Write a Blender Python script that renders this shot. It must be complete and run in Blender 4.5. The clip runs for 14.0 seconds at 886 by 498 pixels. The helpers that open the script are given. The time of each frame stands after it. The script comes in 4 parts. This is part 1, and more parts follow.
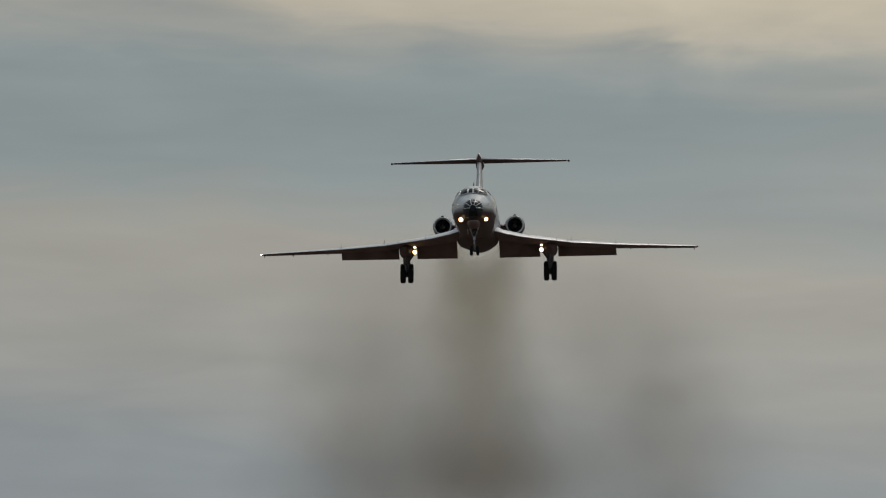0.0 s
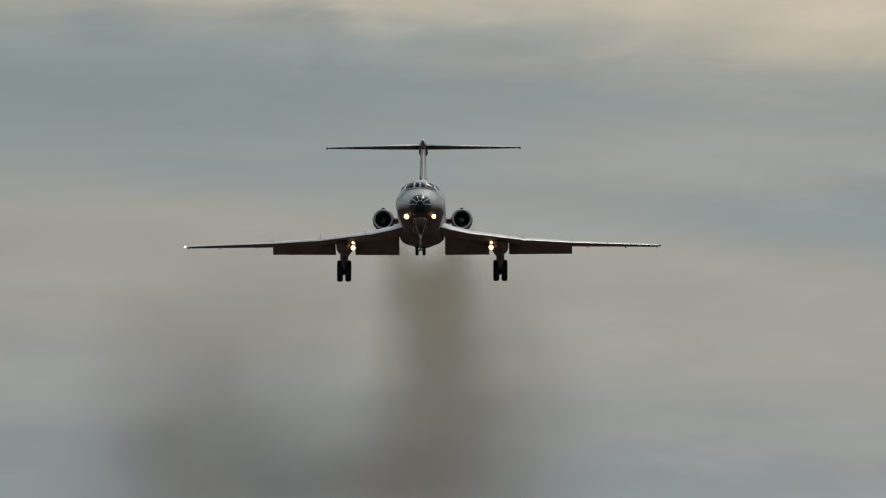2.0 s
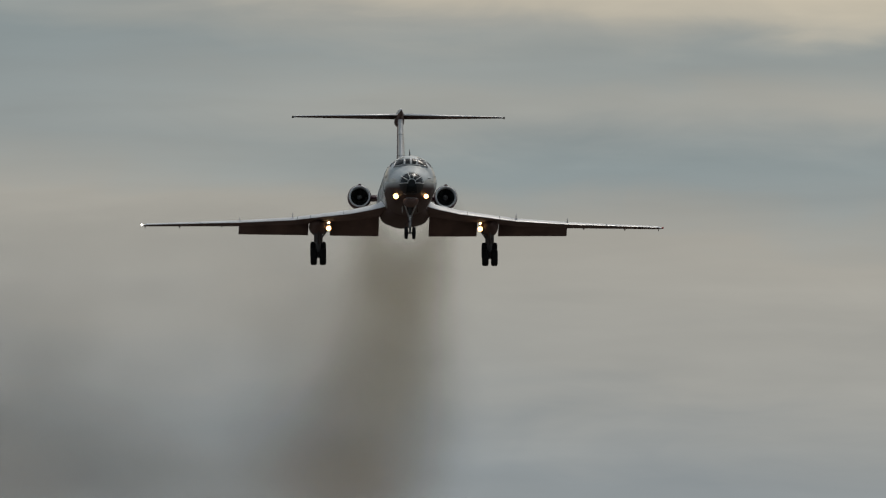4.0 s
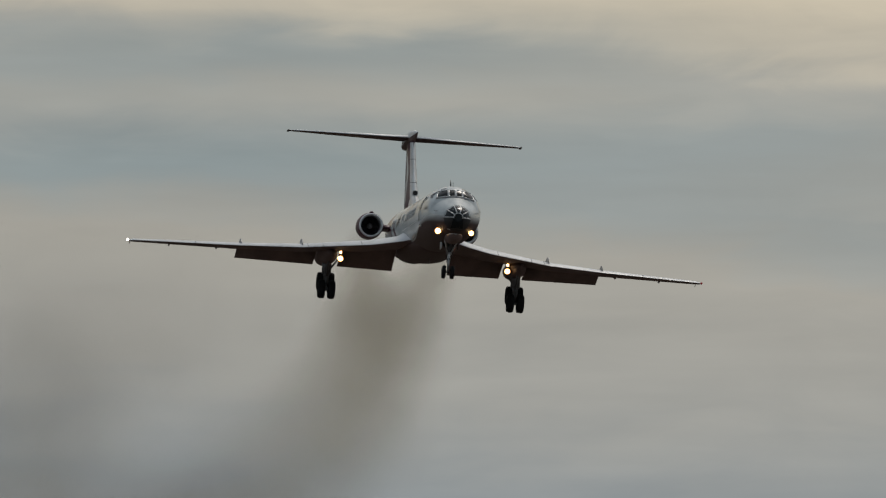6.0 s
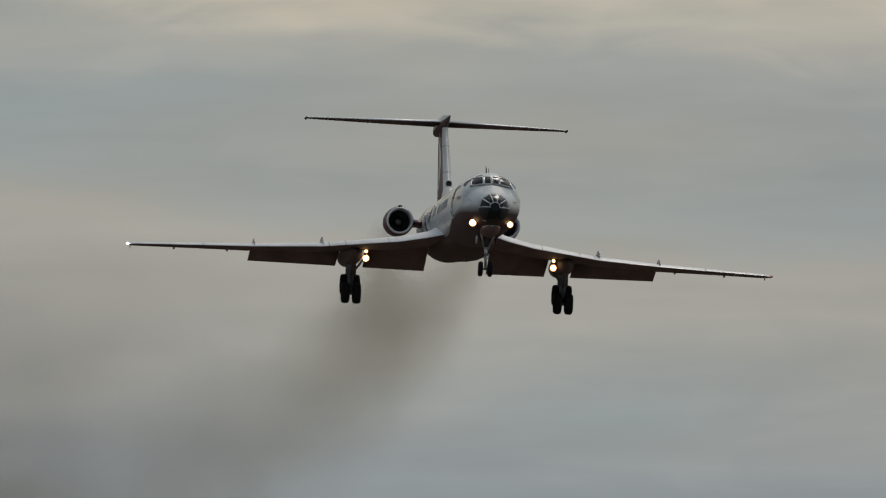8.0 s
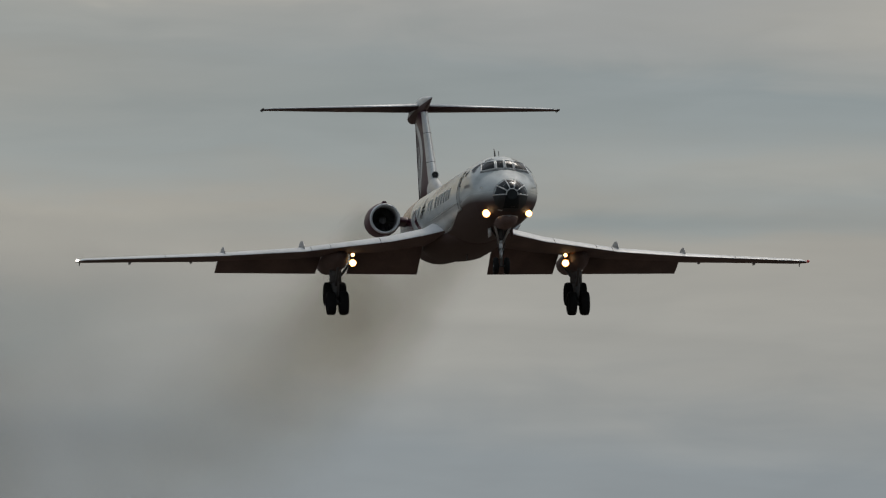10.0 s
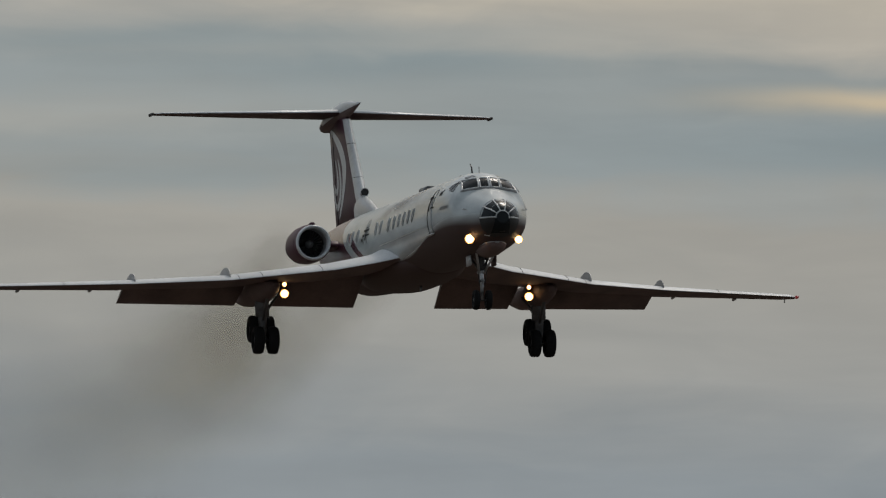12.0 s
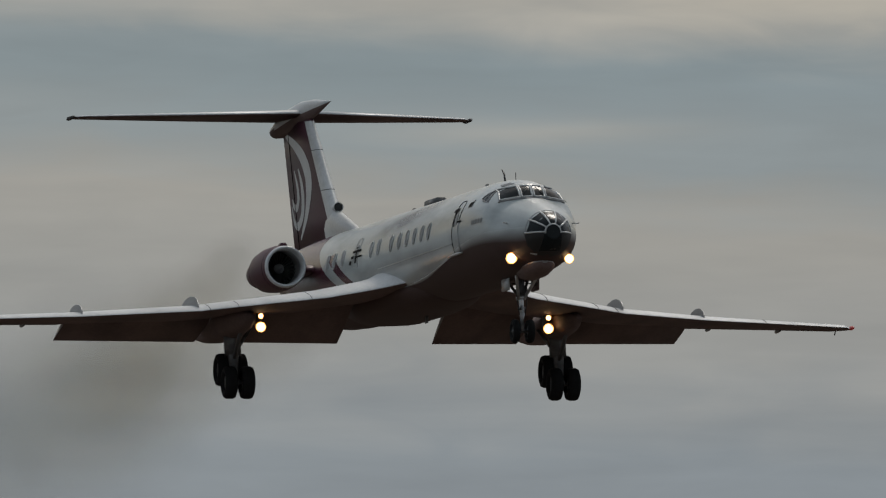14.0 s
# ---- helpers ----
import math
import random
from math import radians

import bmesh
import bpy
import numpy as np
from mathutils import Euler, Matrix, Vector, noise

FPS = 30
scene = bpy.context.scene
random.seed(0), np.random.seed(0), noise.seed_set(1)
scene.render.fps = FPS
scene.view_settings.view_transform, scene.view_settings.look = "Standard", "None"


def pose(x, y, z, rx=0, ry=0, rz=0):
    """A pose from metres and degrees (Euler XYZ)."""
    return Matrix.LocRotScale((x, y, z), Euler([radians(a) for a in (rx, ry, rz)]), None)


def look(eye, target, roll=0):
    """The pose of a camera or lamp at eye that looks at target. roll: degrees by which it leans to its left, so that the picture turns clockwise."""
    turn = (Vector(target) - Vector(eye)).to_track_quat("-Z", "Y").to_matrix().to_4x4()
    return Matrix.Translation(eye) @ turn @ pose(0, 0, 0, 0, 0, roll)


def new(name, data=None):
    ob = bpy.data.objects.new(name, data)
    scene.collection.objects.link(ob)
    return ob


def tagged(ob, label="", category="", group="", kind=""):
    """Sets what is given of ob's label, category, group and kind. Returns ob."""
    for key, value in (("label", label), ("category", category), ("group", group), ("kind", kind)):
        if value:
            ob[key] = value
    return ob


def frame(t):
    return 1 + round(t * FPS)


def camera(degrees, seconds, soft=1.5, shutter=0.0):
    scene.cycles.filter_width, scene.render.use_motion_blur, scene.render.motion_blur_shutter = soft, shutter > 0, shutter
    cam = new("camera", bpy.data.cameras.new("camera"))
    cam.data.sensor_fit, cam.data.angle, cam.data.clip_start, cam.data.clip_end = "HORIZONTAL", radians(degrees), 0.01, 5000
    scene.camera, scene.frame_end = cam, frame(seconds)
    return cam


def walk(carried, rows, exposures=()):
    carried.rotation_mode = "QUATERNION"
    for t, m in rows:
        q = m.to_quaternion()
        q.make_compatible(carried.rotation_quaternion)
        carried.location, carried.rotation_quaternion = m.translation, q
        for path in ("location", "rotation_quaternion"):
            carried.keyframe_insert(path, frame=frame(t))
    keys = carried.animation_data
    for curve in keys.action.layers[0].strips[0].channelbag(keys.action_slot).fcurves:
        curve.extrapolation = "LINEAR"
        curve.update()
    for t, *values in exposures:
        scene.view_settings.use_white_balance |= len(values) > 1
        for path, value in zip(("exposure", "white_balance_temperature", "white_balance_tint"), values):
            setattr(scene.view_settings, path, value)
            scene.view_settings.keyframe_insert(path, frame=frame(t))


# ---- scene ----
# ---------------------------------------------------------------- camera
EYE = (0.0, 0.0, 1.7)
cam = camera(1.85, 14.0, soft=1.2)
CAM = [  # seconds, elevation, azimuth in degrees
    (0.0, 2.8482, -3.0567), (0.5, 2.8207, -2.9065), (1.0, 2.8003, -2.7436), (1.5, 2.7896, -2.5572),
    (2.0, 2.7815, -2.3471), (2.5, 2.7756, -2.1561), (3.0, 2.7720, -1.9559), (3.5, 2.6885, -1.7684),
    (5.8, 2.6531, -0.7323), (6.0, 2.6561, -0.6092), (6.5, 2.6663, -0.3387), (7.0, 2.6796, -0.0484),
    (7.5, 2.6528, 0.3066), (8.0, 2.5408, 0.6073), (10.5, 2.3825, 2.5403), (11.0, 2.3547, 3.0487),
    (11.5, 2.3082, 3.5800), (12.0, 2.2760, 4.1444), (12.5, 2.2517, 4.7818), (13.0, 2.2212, 5.4520),
    (13.5, 2.1577, 6.1919), (14.0, 2.0833, 6.9953)]
walk(cam, [(t, pose(*EYE, 90 + el, 0, -az)) for t, el, az in CAM])

# ---------------------------------------------------------------- world and sun
SUN_AZ, SUN_EL = 20.0, 50.0  # compass turn from +Y towards +X, and height
world = bpy.data.worlds.new("overcast_sky")
scene.world = world
scene.cycles.transparent_max_bounces = 48
world.use_nodes = True
wn, wl = world.node_tree.nodes, world.node_tree.links
bg = wn["Background"]
sky_tex = wn.new("ShaderNodeTexSky")
sky_tex.sky_type = "NISHITA"
sky_tex.sun_disc = False
sky_tex.sun_elevation, sky_tex.sun_rotation = radians(SUN_EL), radians(SUN_AZ)
sky_tex.dust_density, sky_tex.ozone_density = 4.0, 0.6
haze = wn.new("ShaderNodeMix")
haze.data_type = "RGBA"
haze.inputs[0].default_value = 0.72
wl.new(sky_tex.outputs[0], haze.inputs[6])
haze.inputs[7].default_value = (3.35, 3.75, 3.98, 1)
wl.new(haze.outputs[2], bg.inputs[0])
bg.inputs[1].default_value = 0.108
sun_data = bpy.data.lights.new("sun", "SUN")
sun_data.energy, sun_data.angle, sun_data.color = 1.35, radians(16), (1.0, 0.93, 0.84)
sun = new("sun", sun_data)
a, e = radians(SUN_AZ), radians(SUN_EL)
sun.matrix_world = look((0, 0, 300), (-math.sin(a) * math.cos(e) * 100, -math.cos(a) * math.cos(e) * 100, 300 - math.sin(e) * 100))


# ---------------------------------------------------------------- materials
def base_material(name):
    m = bpy.data.materials.new(name)
    m.use_nodes = True
    return m, m.node_tree.nodes, m.node_tree.links, m.node_tree.nodes["Principled BSDF"]


def paint(name, colour, rough=0.4, metal=0.0, dirt=0.25, scale=1.2, stretch=(0.25, 1, 1), bump=0.02):
    """A painted or metal surface with streaky grime and fine mottling."""
    m, n, l, b = base_material(name)
    tc = n.new("ShaderNodeTexCoord")
    mp = n.new("ShaderNodeMapping")
    mp.inputs["Scale"].default_value = stretch
    l.new(tc.outputs["Object"], mp.inputs[0])
    big, fine = n.new("ShaderNodeTexNoise"), n.new("ShaderNodeTexNoise")
    big.inputs["Scale"].default_value, big.inputs["Detail"].default_value = scale, 6
    fine.inputs["Scale"].default_value, fine.inputs["Detail"].default_value = scale * 9, 3
    l.new(mp.outputs[0], big.inputs["Vector"])
    l.new(tc.outputs["Object"], fine.inputs["Vector"])
    ramp = n.new("ShaderNodeValToRGB")
    ramp.color_ramp.elements[0].position, ramp.color_ramp.elements[1].position = 0.32, 0.62
    dark = [c * (1 - dirt) for c in colour]
    ramp.color_ramp.elements[0].color, ramp.color_ramp.elements[1].color = (*dark, 1), (*colour, 1)
    l.new(big.outputs[0], ramp.inputs[0])
    mix = n.new("ShaderNodeMix")
    mix.data_type, mix.blend_type = "RGBA", "MULTIPLY"
    mix.inputs[0].default_value = 0.35
    l.new(ramp.outputs[0], mix.inputs[6])
    l.new(fine.outputs[0], mix.inputs[7])
    l.new(mix.outputs[2], b.inputs["Base Color"])
    mr = n.new("ShaderNodeMapRange")
    mr.inputs["To Min"].default_value, mr.inputs["To Max"].default_value = rough * 0.8, rough * 1.25
    l.new(big.outputs[0], mr.inputs[0])
    l.new(mr.outputs[0], b.inputs["Roughness"])
    b.inputs["Metallic"].default_value = metal
    bp = n.new("ShaderNodeBump")
    bp.inputs["Strength"].default_value, bp.inputs["Distance"].default_value = bump * 5, 0.02
    l.new(fine.outputs[0], bp.inputs["Height"])
    l.new(bp.outputs[0], b.inputs["Normal"])
    return m


def glow(name, colour, strength):
    m, n, l, b = base_material(name)
    b.inputs["Base Color"].default_value = (*colour, 1)
    b.inputs["Emission Color"].default_value = (*colour, 1)
    b.inputs["Emission Strength"].default_value = strength
    return m


def livery():
    """White upper body, maroon sweep round the tail; split along the body's own axes."""
    m, n, l, b = base_material("fuselage_livery")
    tc = n.new("ShaderNodeTexCoord")
    sep = n.new("ShaderNodeSeparateXYZ")
    l.new(tc.outputs["Object"], sep.inputs[0])

    def op(kind, p, q):
        k = n.new("ShaderNodeMath")
        k.operation = kind
        for i, v in enumerate((p, q)):
            if isinstance(v, (int, float)):
                k.inputs[i].default_value = v
            else:
                l.new(v, k.inputs[i])
        return k.outputs[0]
    x, z = sep.outputs[0], sep.outputs[2]
    curve = op("ADD", op("MULTIPLY", z, -2.6), op("MULTIPLY", op("MULTIPLY", z, z), 0.7))
    s = op("SUBTRACT", x, curve)          # distance ahead of the sweep
    band = op("MULTIPLY", op("LESS_THAN", s, -21.0), op("GREATER_THAN", s, -21.9))
    tail = op("LESS_THAN", s, -23.0)
    red = op("MAXIMUM", op("MULTIPLY", band, op("LESS_THAN", z, 0.42)), tail)
    big = n.new("ShaderNodeTexNoise")
    mp = n.new("ShaderNodeMapping")
    mp.inputs["Scale"].default_value = (0.22, 1, 1)
    l.new(tc.outputs["Object"], mp.inputs[0])
    l.new(mp.outputs[0], big.inputs["Vector"])
    big.inputs["Scale"].default_value, big.inputs["Detail"].default_value = 1.6, 7
    ramp = n.new("ShaderNodeValToRGB")
    ramp.color_ramp.elements[0].position, ramp.color_ramp.elements[1].position = 0.3, 0.6
    ramp.color_ramp.elements[0].color, ramp.color_ramp.elements[1].color = (0.30, 0.328, 0.326, 1), (0.44, 0.472, 0.468, 1)
    l.new(big.outputs[0], ramp.inputs[0])
    mix = n.new("ShaderNodeMix")
    mix.data_type = "RGBA"
    l.new(red, mix.inputs[0])
    l.new(ramp.outputs[0], mix.inputs[6])
    mix.inputs[7].default_value = (0.075, 0.022, 0.036, 1)
    # soot streak on the upper flank
    sn = n.new("ShaderNodeTexNoise")
    sn.inputs["Scale"].default_value, sn.inputs["Detail"].default_value = 2.6, 6
    l.new(mp.outputs[0], sn.inputs["Vector"])
    sx = op("DIVIDE", op("ADD", x, 13.2), 2.8)
    sz = op("DIVIDE", op("ADD", z, op("ADD", -0.86, op("MULTIPLY", op("ADD", x, 13.2), -0.07))), 0.24)
    body_fade = op("POWER", 2.718, op("MULTIPLY", op("ADD", op("MULTIPLY", sx, sx), op("MULTIPLY", sz, sz)), -1.0))
    stain = op("MULTIPLY", body_fade, op("MULTIPLY", op("POWER", sn.outputs[0], 1.5), 3.4))
    smx = n.new("ShaderNodeMix")
    smx.data_type = "RGBA"
    l.new(stain, smx.inputs[0])
    l.new(mix.outputs[2], smx.inputs[6])
    smx.inputs[7].default_value = (0.10, 0.095, 0.09, 1)
    mix = smx
    # belly shade put into the colour: edge dips from nose to wing
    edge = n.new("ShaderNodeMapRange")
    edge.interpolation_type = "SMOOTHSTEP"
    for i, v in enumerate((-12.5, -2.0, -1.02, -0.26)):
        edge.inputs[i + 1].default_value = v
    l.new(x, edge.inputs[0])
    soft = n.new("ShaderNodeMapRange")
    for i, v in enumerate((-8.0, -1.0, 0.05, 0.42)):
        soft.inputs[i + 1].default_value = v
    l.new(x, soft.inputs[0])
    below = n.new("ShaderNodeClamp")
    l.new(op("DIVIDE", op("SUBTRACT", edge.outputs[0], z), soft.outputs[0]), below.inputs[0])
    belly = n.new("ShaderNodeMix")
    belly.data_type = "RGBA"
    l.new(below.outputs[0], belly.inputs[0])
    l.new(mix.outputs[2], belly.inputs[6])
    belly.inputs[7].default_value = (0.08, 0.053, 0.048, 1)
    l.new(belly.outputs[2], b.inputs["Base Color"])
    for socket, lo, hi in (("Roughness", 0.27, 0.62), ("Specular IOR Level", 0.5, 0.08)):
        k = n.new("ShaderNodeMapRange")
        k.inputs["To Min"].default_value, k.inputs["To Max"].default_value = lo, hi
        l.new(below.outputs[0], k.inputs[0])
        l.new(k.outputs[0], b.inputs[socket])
    # skin panels: faint frames and lap joints
    w = n.new("ShaderNodeTexWave")
    w.inputs["Scale"].default_value, w.inputs["Distortion"].default_value = 0.32, 0.0
    l.new(tc.outputs["Object"], w.inputs["Vector"])
    bp = n.new("ShaderNodeBump")
    bp.inputs["Strength"].default_value, bp.inputs["Distance"].default_value = 0.12, 0.03
    sm = op("ADD", op("GREATER_THAN", w.outputs[1], 0.985), op("MULTIPLY", big.outputs[0], 0.5))
    l.new(sm, bp.inputs["Height"])
    l.new(bp.outputs[0], b.inputs["Normal"])
    return m


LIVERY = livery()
WHITE = paint("white_paint", (0.66, 0.67, 0.66), 0.32)
GREY = paint("wing_grey_paint", (0.36, 0.355, 0.36), 0.38, dirt=0.35, stretch=(0.3, 0.8, 1))
# shade under wings, flaps, pods and tail, put in as a darker paint
UNDER = paint("underside_shade_paint", (0.22, 0.16, 0.148), 0.75, dirt=0.4, stretch=(0.3, 0.8, 1))
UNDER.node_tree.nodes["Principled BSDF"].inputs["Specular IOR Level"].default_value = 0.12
PALE = paint("pale_edge_paint", (0.64, 0.66, 0.67), 0.40, dirt=0.18, bump=0.0)
FAINT = paint("faint_lettering", (0.24, 0.24, 0.24), 0.5, dirt=0.2, scale=6)
BARE = paint("bare_metal", (0.66, 0.67, 0.68), 0.42, 0.7, dirt=0.2, bump=0.0)
STEEL = paint("gear_steel", (0.17, 0.17, 0.17), 0.5, 0.4, dirt=0.4, scale=4)
MAROON = paint("maroon_paint", (0.085, 0.027, 0.042), 0.45, dirt=0.35)
MAROON.node_tree.nodes["Principled BSDF"].inputs["Specular IOR Level"].default_value = 0.25
DARK = paint("dark_cavity", (0.02, 0.02, 0.02), 0.6, dirt=0.3)
MARK = paint("dark_marking", (0.02, 0.018, 0.018), 0.8, dirt=0.2, scale=6)
MARK.node_tree.nodes["Principled BSDF"].inputs["Specular IOR Level"].default_value = 0.08
RUBBER = paint("tyre_rubber", (0.014, 0.014, 0.014), 0.85, dirt=0.4, scale=5)
RUBBER.node_tree.nodes["Principled BSDF"].inputs["Specular IOR Level"].default_value = 0.15
GLASS = paint("dark_glass", (0.02, 0.024, 0.026), 0.2, dirt=0.2, bump=0.0)
GLASS.node_tree.nodes["Principled BSDF"].inputs["Specular IOR Level"].default_value = 0.1
PANE = paint("cabin_glass", (0.38, 0.39, 0.395), 0.5, dirt=0.2, bump=0.0)
PANE.node_tree.nodes["Principled BSDF"].inputs["Specular IOR Level"].default_value = 0.15
LAMP = glow("lamp_glow", (1.0, 0.66, 0.32), 8)
# emitting ring added round each lamp to give its amber halo
LAMP_HALO = glow("lamp_halo_glow", (1.0, 0.45, 0.12), 2.0)
NAV_RED = glow("nav_red_glow", (0.30, 0.03, 0.03), 0.2)
NAV_WHITE = glow("nav_white_glow", (1.0, 0.95, 0.85), 3.0)


# ---------------------------------------------------------------- mesh helpers
def finish(bm, name, material, smooth=True):
    bmesh.ops.recalc_face_normals(bm, faces=bm.faces)
    me = bpy.data.meshes.new(name)
    bm.to_mesh(me)
    bm.free()
    for p in me.polygons:
        p.use_smooth = smooth
    for mat in material if isinstance(material, (list, tuple)) else [material]:
        me.materials.append(mat)
    return me


def part(name, bm, material, parent, label="", smooth=True):
    """One mesh under its thing; of two materials the second, the underside's shade, covers what faces down."""
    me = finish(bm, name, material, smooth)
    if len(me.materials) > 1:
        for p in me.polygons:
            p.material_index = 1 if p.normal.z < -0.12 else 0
    ob = new(name, me)
    ob.parent = parent
    return tagged(ob, label)


def loft(rings, closed_ends=True, loop=True, bm=None):
    """Skin over rings of equally many points."""
    bm = bm or bmesh.new()
    vs = [[bm.verts.new(p) for p in r] for r in rings]
    k = len(vs[0])
    for r0, r1 in zip(vs, vs[1:]):
        for i in range(k if loop else k - 1):
            j = (i + 1) % k
            bm.faces.new((r0[i], r0[j], r1[j], r1[i]))
    if closed_ends and loop:
        bm.faces.new(vs[0])
        bm.faces.new(vs[-1])
    return bm


def tube(path, radius, n=10, bm=None):
    """A round bar along a path; radius a number or one per point."""
    rs = radius if isinstance(radius, (list, tuple)) else [radius] * len(path)
    path = [Vector(p) for p in path]
    rings = []
    for i, p in enumerate(path):
        d = (path[min(i + 1, len(path) - 1)] - path[max(i - 1, 0)]).normalized()
        u = d.orthogonal().normalized() if abs(d.z) > 0.95 else d.cross(Vector((0, 0, 1))).normalized()
        v = d.cross(u)
        rings.append([p + rs[i] * (math.cos(a) * u + math.sin(a) * v) for a in (2 * math.pi * j / n for j in range(n))])
    return loft(rings, bm=bm)


def box(x0, x1, y0, y1, z0, z1, bevel=0.01, bm=None):
    b2 = bmesh.new()
    bmesh.ops.create_cube(b2, size=1)
    for v in b2.verts:
        v.co = Vector(((x0 + x1) / 2 + v.co.x * (x1 - x0), (y0 + y1) / 2 + v.co.y * (y1 - y0), (z0 + z1) / 2 + v.co.z * (z1 - z0)))
    bmesh.ops.bevel(b2, geom=b2.edges[:], offset=bevel, segments=2, affect="EDGES")
    return b2


def lathe(profile, centre, axis="x", n=28, bm=None):
    """Turn (along, radius) pairs round an axis through centre."""
    rings = []
    for s, r in profile:
        ring = []
        for i in range(n):
            a = 2 * math.pi * i / n
            c, d = r * math.cos(a), r * math.sin(a)
            ring.append(Vector(centre) + (Vector((s, c, d)) if axis == "x" else Vector((c, s, d)) if axis == "y" else Vector((c, d, s))))
        rings.append(ring)
    return loft(rings, closed_ends=False, bm=bm)


def nose_curve(u):
    """Sharper than a round nose ahead of u = 0.3, the usual curve behind it."""
    return 1.304 * u ** 0.72 if u < 0.3 else math.sqrt(u)


def nose_droop(u):
    return 0.013 * max(0.0, 1 - u / 0.3) ** 2


def airfoil(thick, cut=1.0, n=16, sharp=False):
    """Upper then lower surface as (u, w) of a unit chord, cut off at u=cut."""
    us = [cut * (1 - math.cos(math.pi * i / n)) / 2 for i in range(n + 1)]

    def y(u):
        return 5 * thick * (0.2969 * (nose_curve(u) if sharp else math.sqrt(u)) - 0.126 * u - 0.3516 * u * u + 0.2843 * u ** 3 - 0.1036 * u ** 4)
    def d(u):
        return nose_droop(u) if sharp else 0.0
    return [(u, y(u) - d(u)) for u in reversed(us)] + [(u, -0.5 * y(u) - d(u)) for u in us[1:]]


# ---------------------------------------------------------------- fuselage shape
# station from the nose, top, bottom, half width
BODY = [(0.10, -0.38, -0.52, 0.05), (0.01, -0.16, -0.74, 0.29), (-0.22, 0.01, -0.93, 0.47), (-0.6, 0.17, -1.09, 0.67),
        (-1.1, 0.33, -1.22, 0.85), (-1.7, 0.50, -1.33, 1.03), (-2.3, 0.66, -1.42, 1.20), (-2.62, 0.95, -1.45, 1.27),
        (-3.05, 1.14, -1.48, 1.33), (-3.7, 1.24, -1.51, 1.38), (-4.4, 1.31, -1.53, 1.41), (-5.4, 1.33, -1.54, 1.44),
        (-24.0, 1.33, -1.54, 1.44), (-26.0, 1.33, -1.46, 1.41), (-28.5, 1.31, -1.15, 1.28), (-31.0, 1.25, -0.66, 1.02),
        (-33.0, 1.15, -0.14, 0.72), (-34.6, 1.03, 0.28, 0.42), (-35.6, 0.92, 0.52, 0.20)]


def body_at(x):
    xs = [b[0] for b in BODY][::-1]
    return [float(np.interp(x, xs, [b[i] for b in BODY][::-1])) for i in (1, 2, 3)]


def body_point(x, phi, off=0.0):
    """Point of the skin at station x, angle phi from port (0) over the top (90)."""
    top, bot, w = body_at(x)
    c, h = (top + bot) / 2, (top - bot) / 2
    return Vector((x, (w + off) * math.cos(phi), c + (h + off) * math.sin(phi)))


def body_front(y, z, off=0.012):
    """Where a line along the body through (y, z) first meets the skin from ahead."""
    lo, hi = -7.0, 0.12
    for _ in range(40):
        mid = (lo + hi) / 2
        top, bot, w = body_at(mid)
        c, h = (top + bot) / 2, (top - bot) / 2
        if (y / w) ** 2 + ((z - c) / h) ** 2 > 1:
            hi = mid
        else:
            lo = mid
    return Vector((lo + off, y, z))


def body_side(x, z, side, off=0.012):
    top, bot, w = body_at(x)
    c, h = (top + bot) / 2, (top - bot) / 2
    return Vector((x, side * (w * math.sqrt(max(0.0, 1 - ((z - c) / h) ** 2)) + off), z))


def front_pane(corners, off=0.012, n=5):
    """A pane that hugs the skin, from four (y, z) corners seen from ahead."""
    (a, b, c, d) = [Vector((*p, 0)) for p in corners]
    rings = []
    for i in range(n + 1):
        u = i / n
        p, q = a.lerp(b, u), d.lerp(c, u)
        rings.append([body_front(*(p.lerp(q, j / n))[:2], off=off) for j in range(n + 1)])
    return loft(rings, loop=False)


def side_patch(x0, x1, z0, z1, side, off=0.012, n=6, round_=0.0):
    """A patch of skin on one side; round_: how far its corners are cut to an oval."""
    rings = []
    for i in range(n + 1):
        u = -1 + 2 * i / n
        ring = []
        for j in range(n + 1):
            v = -1 + 2 * j / n
            k = math.sqrt(1 - 0.5 * v * v) * round_ + 1 - round_
            q = math.sqrt(1 - 0.5 * u * u) * round_ + 1 - round_
            ring.append(body_side((x0 + x1) / 2 + (x1 - x0) / 2 * u * k, (z0 + z1) / 2 + (z1 - z0) / 2 * v * q, side, off))
        rings.append(ring)
    return loft(rings, loop=False)


# ---------------------------------------------------------------- wing shape
def wing_le(y):
    return -13.75 - 0.795 * (y - 1.1)


def wing_te(y):
    return -21.2 - 0.15 * (y - 1.2) if y < 4.7 else -21.725 - 0.475 * (y - 4.7)


def wing_z(y):
    return float(np.interp(y, (0.5, 1.03, 3.0, 6.15, 9.03, 14.4), (-0.80, -0.87, -1.19, -1.44, -1.47, -1.40)))


def wing_ring(y, side, cut):
    le, chord = wing_le(y), wing_le(y) - wing_te(y)
    thick = 0.100 - 0.015 * min(1, y / 14)
    drop = 0.03 - 0.03 * y / 14
    flare = max(0.0, (1.75 - y) / 0.75)          # the root swells into the body
    le, chord, thick = le + 0.5 * flare ** 2, chord + 0.5 * flare ** 2, thick * (1 + 0.9 * flare ** 2)
    return [Vector((le - chord * u, side * y, wing_z(y) + 0.04 * flare + chord * (w - drop * u))) for u, w in airfoil(thick, cut, sharp=True)]


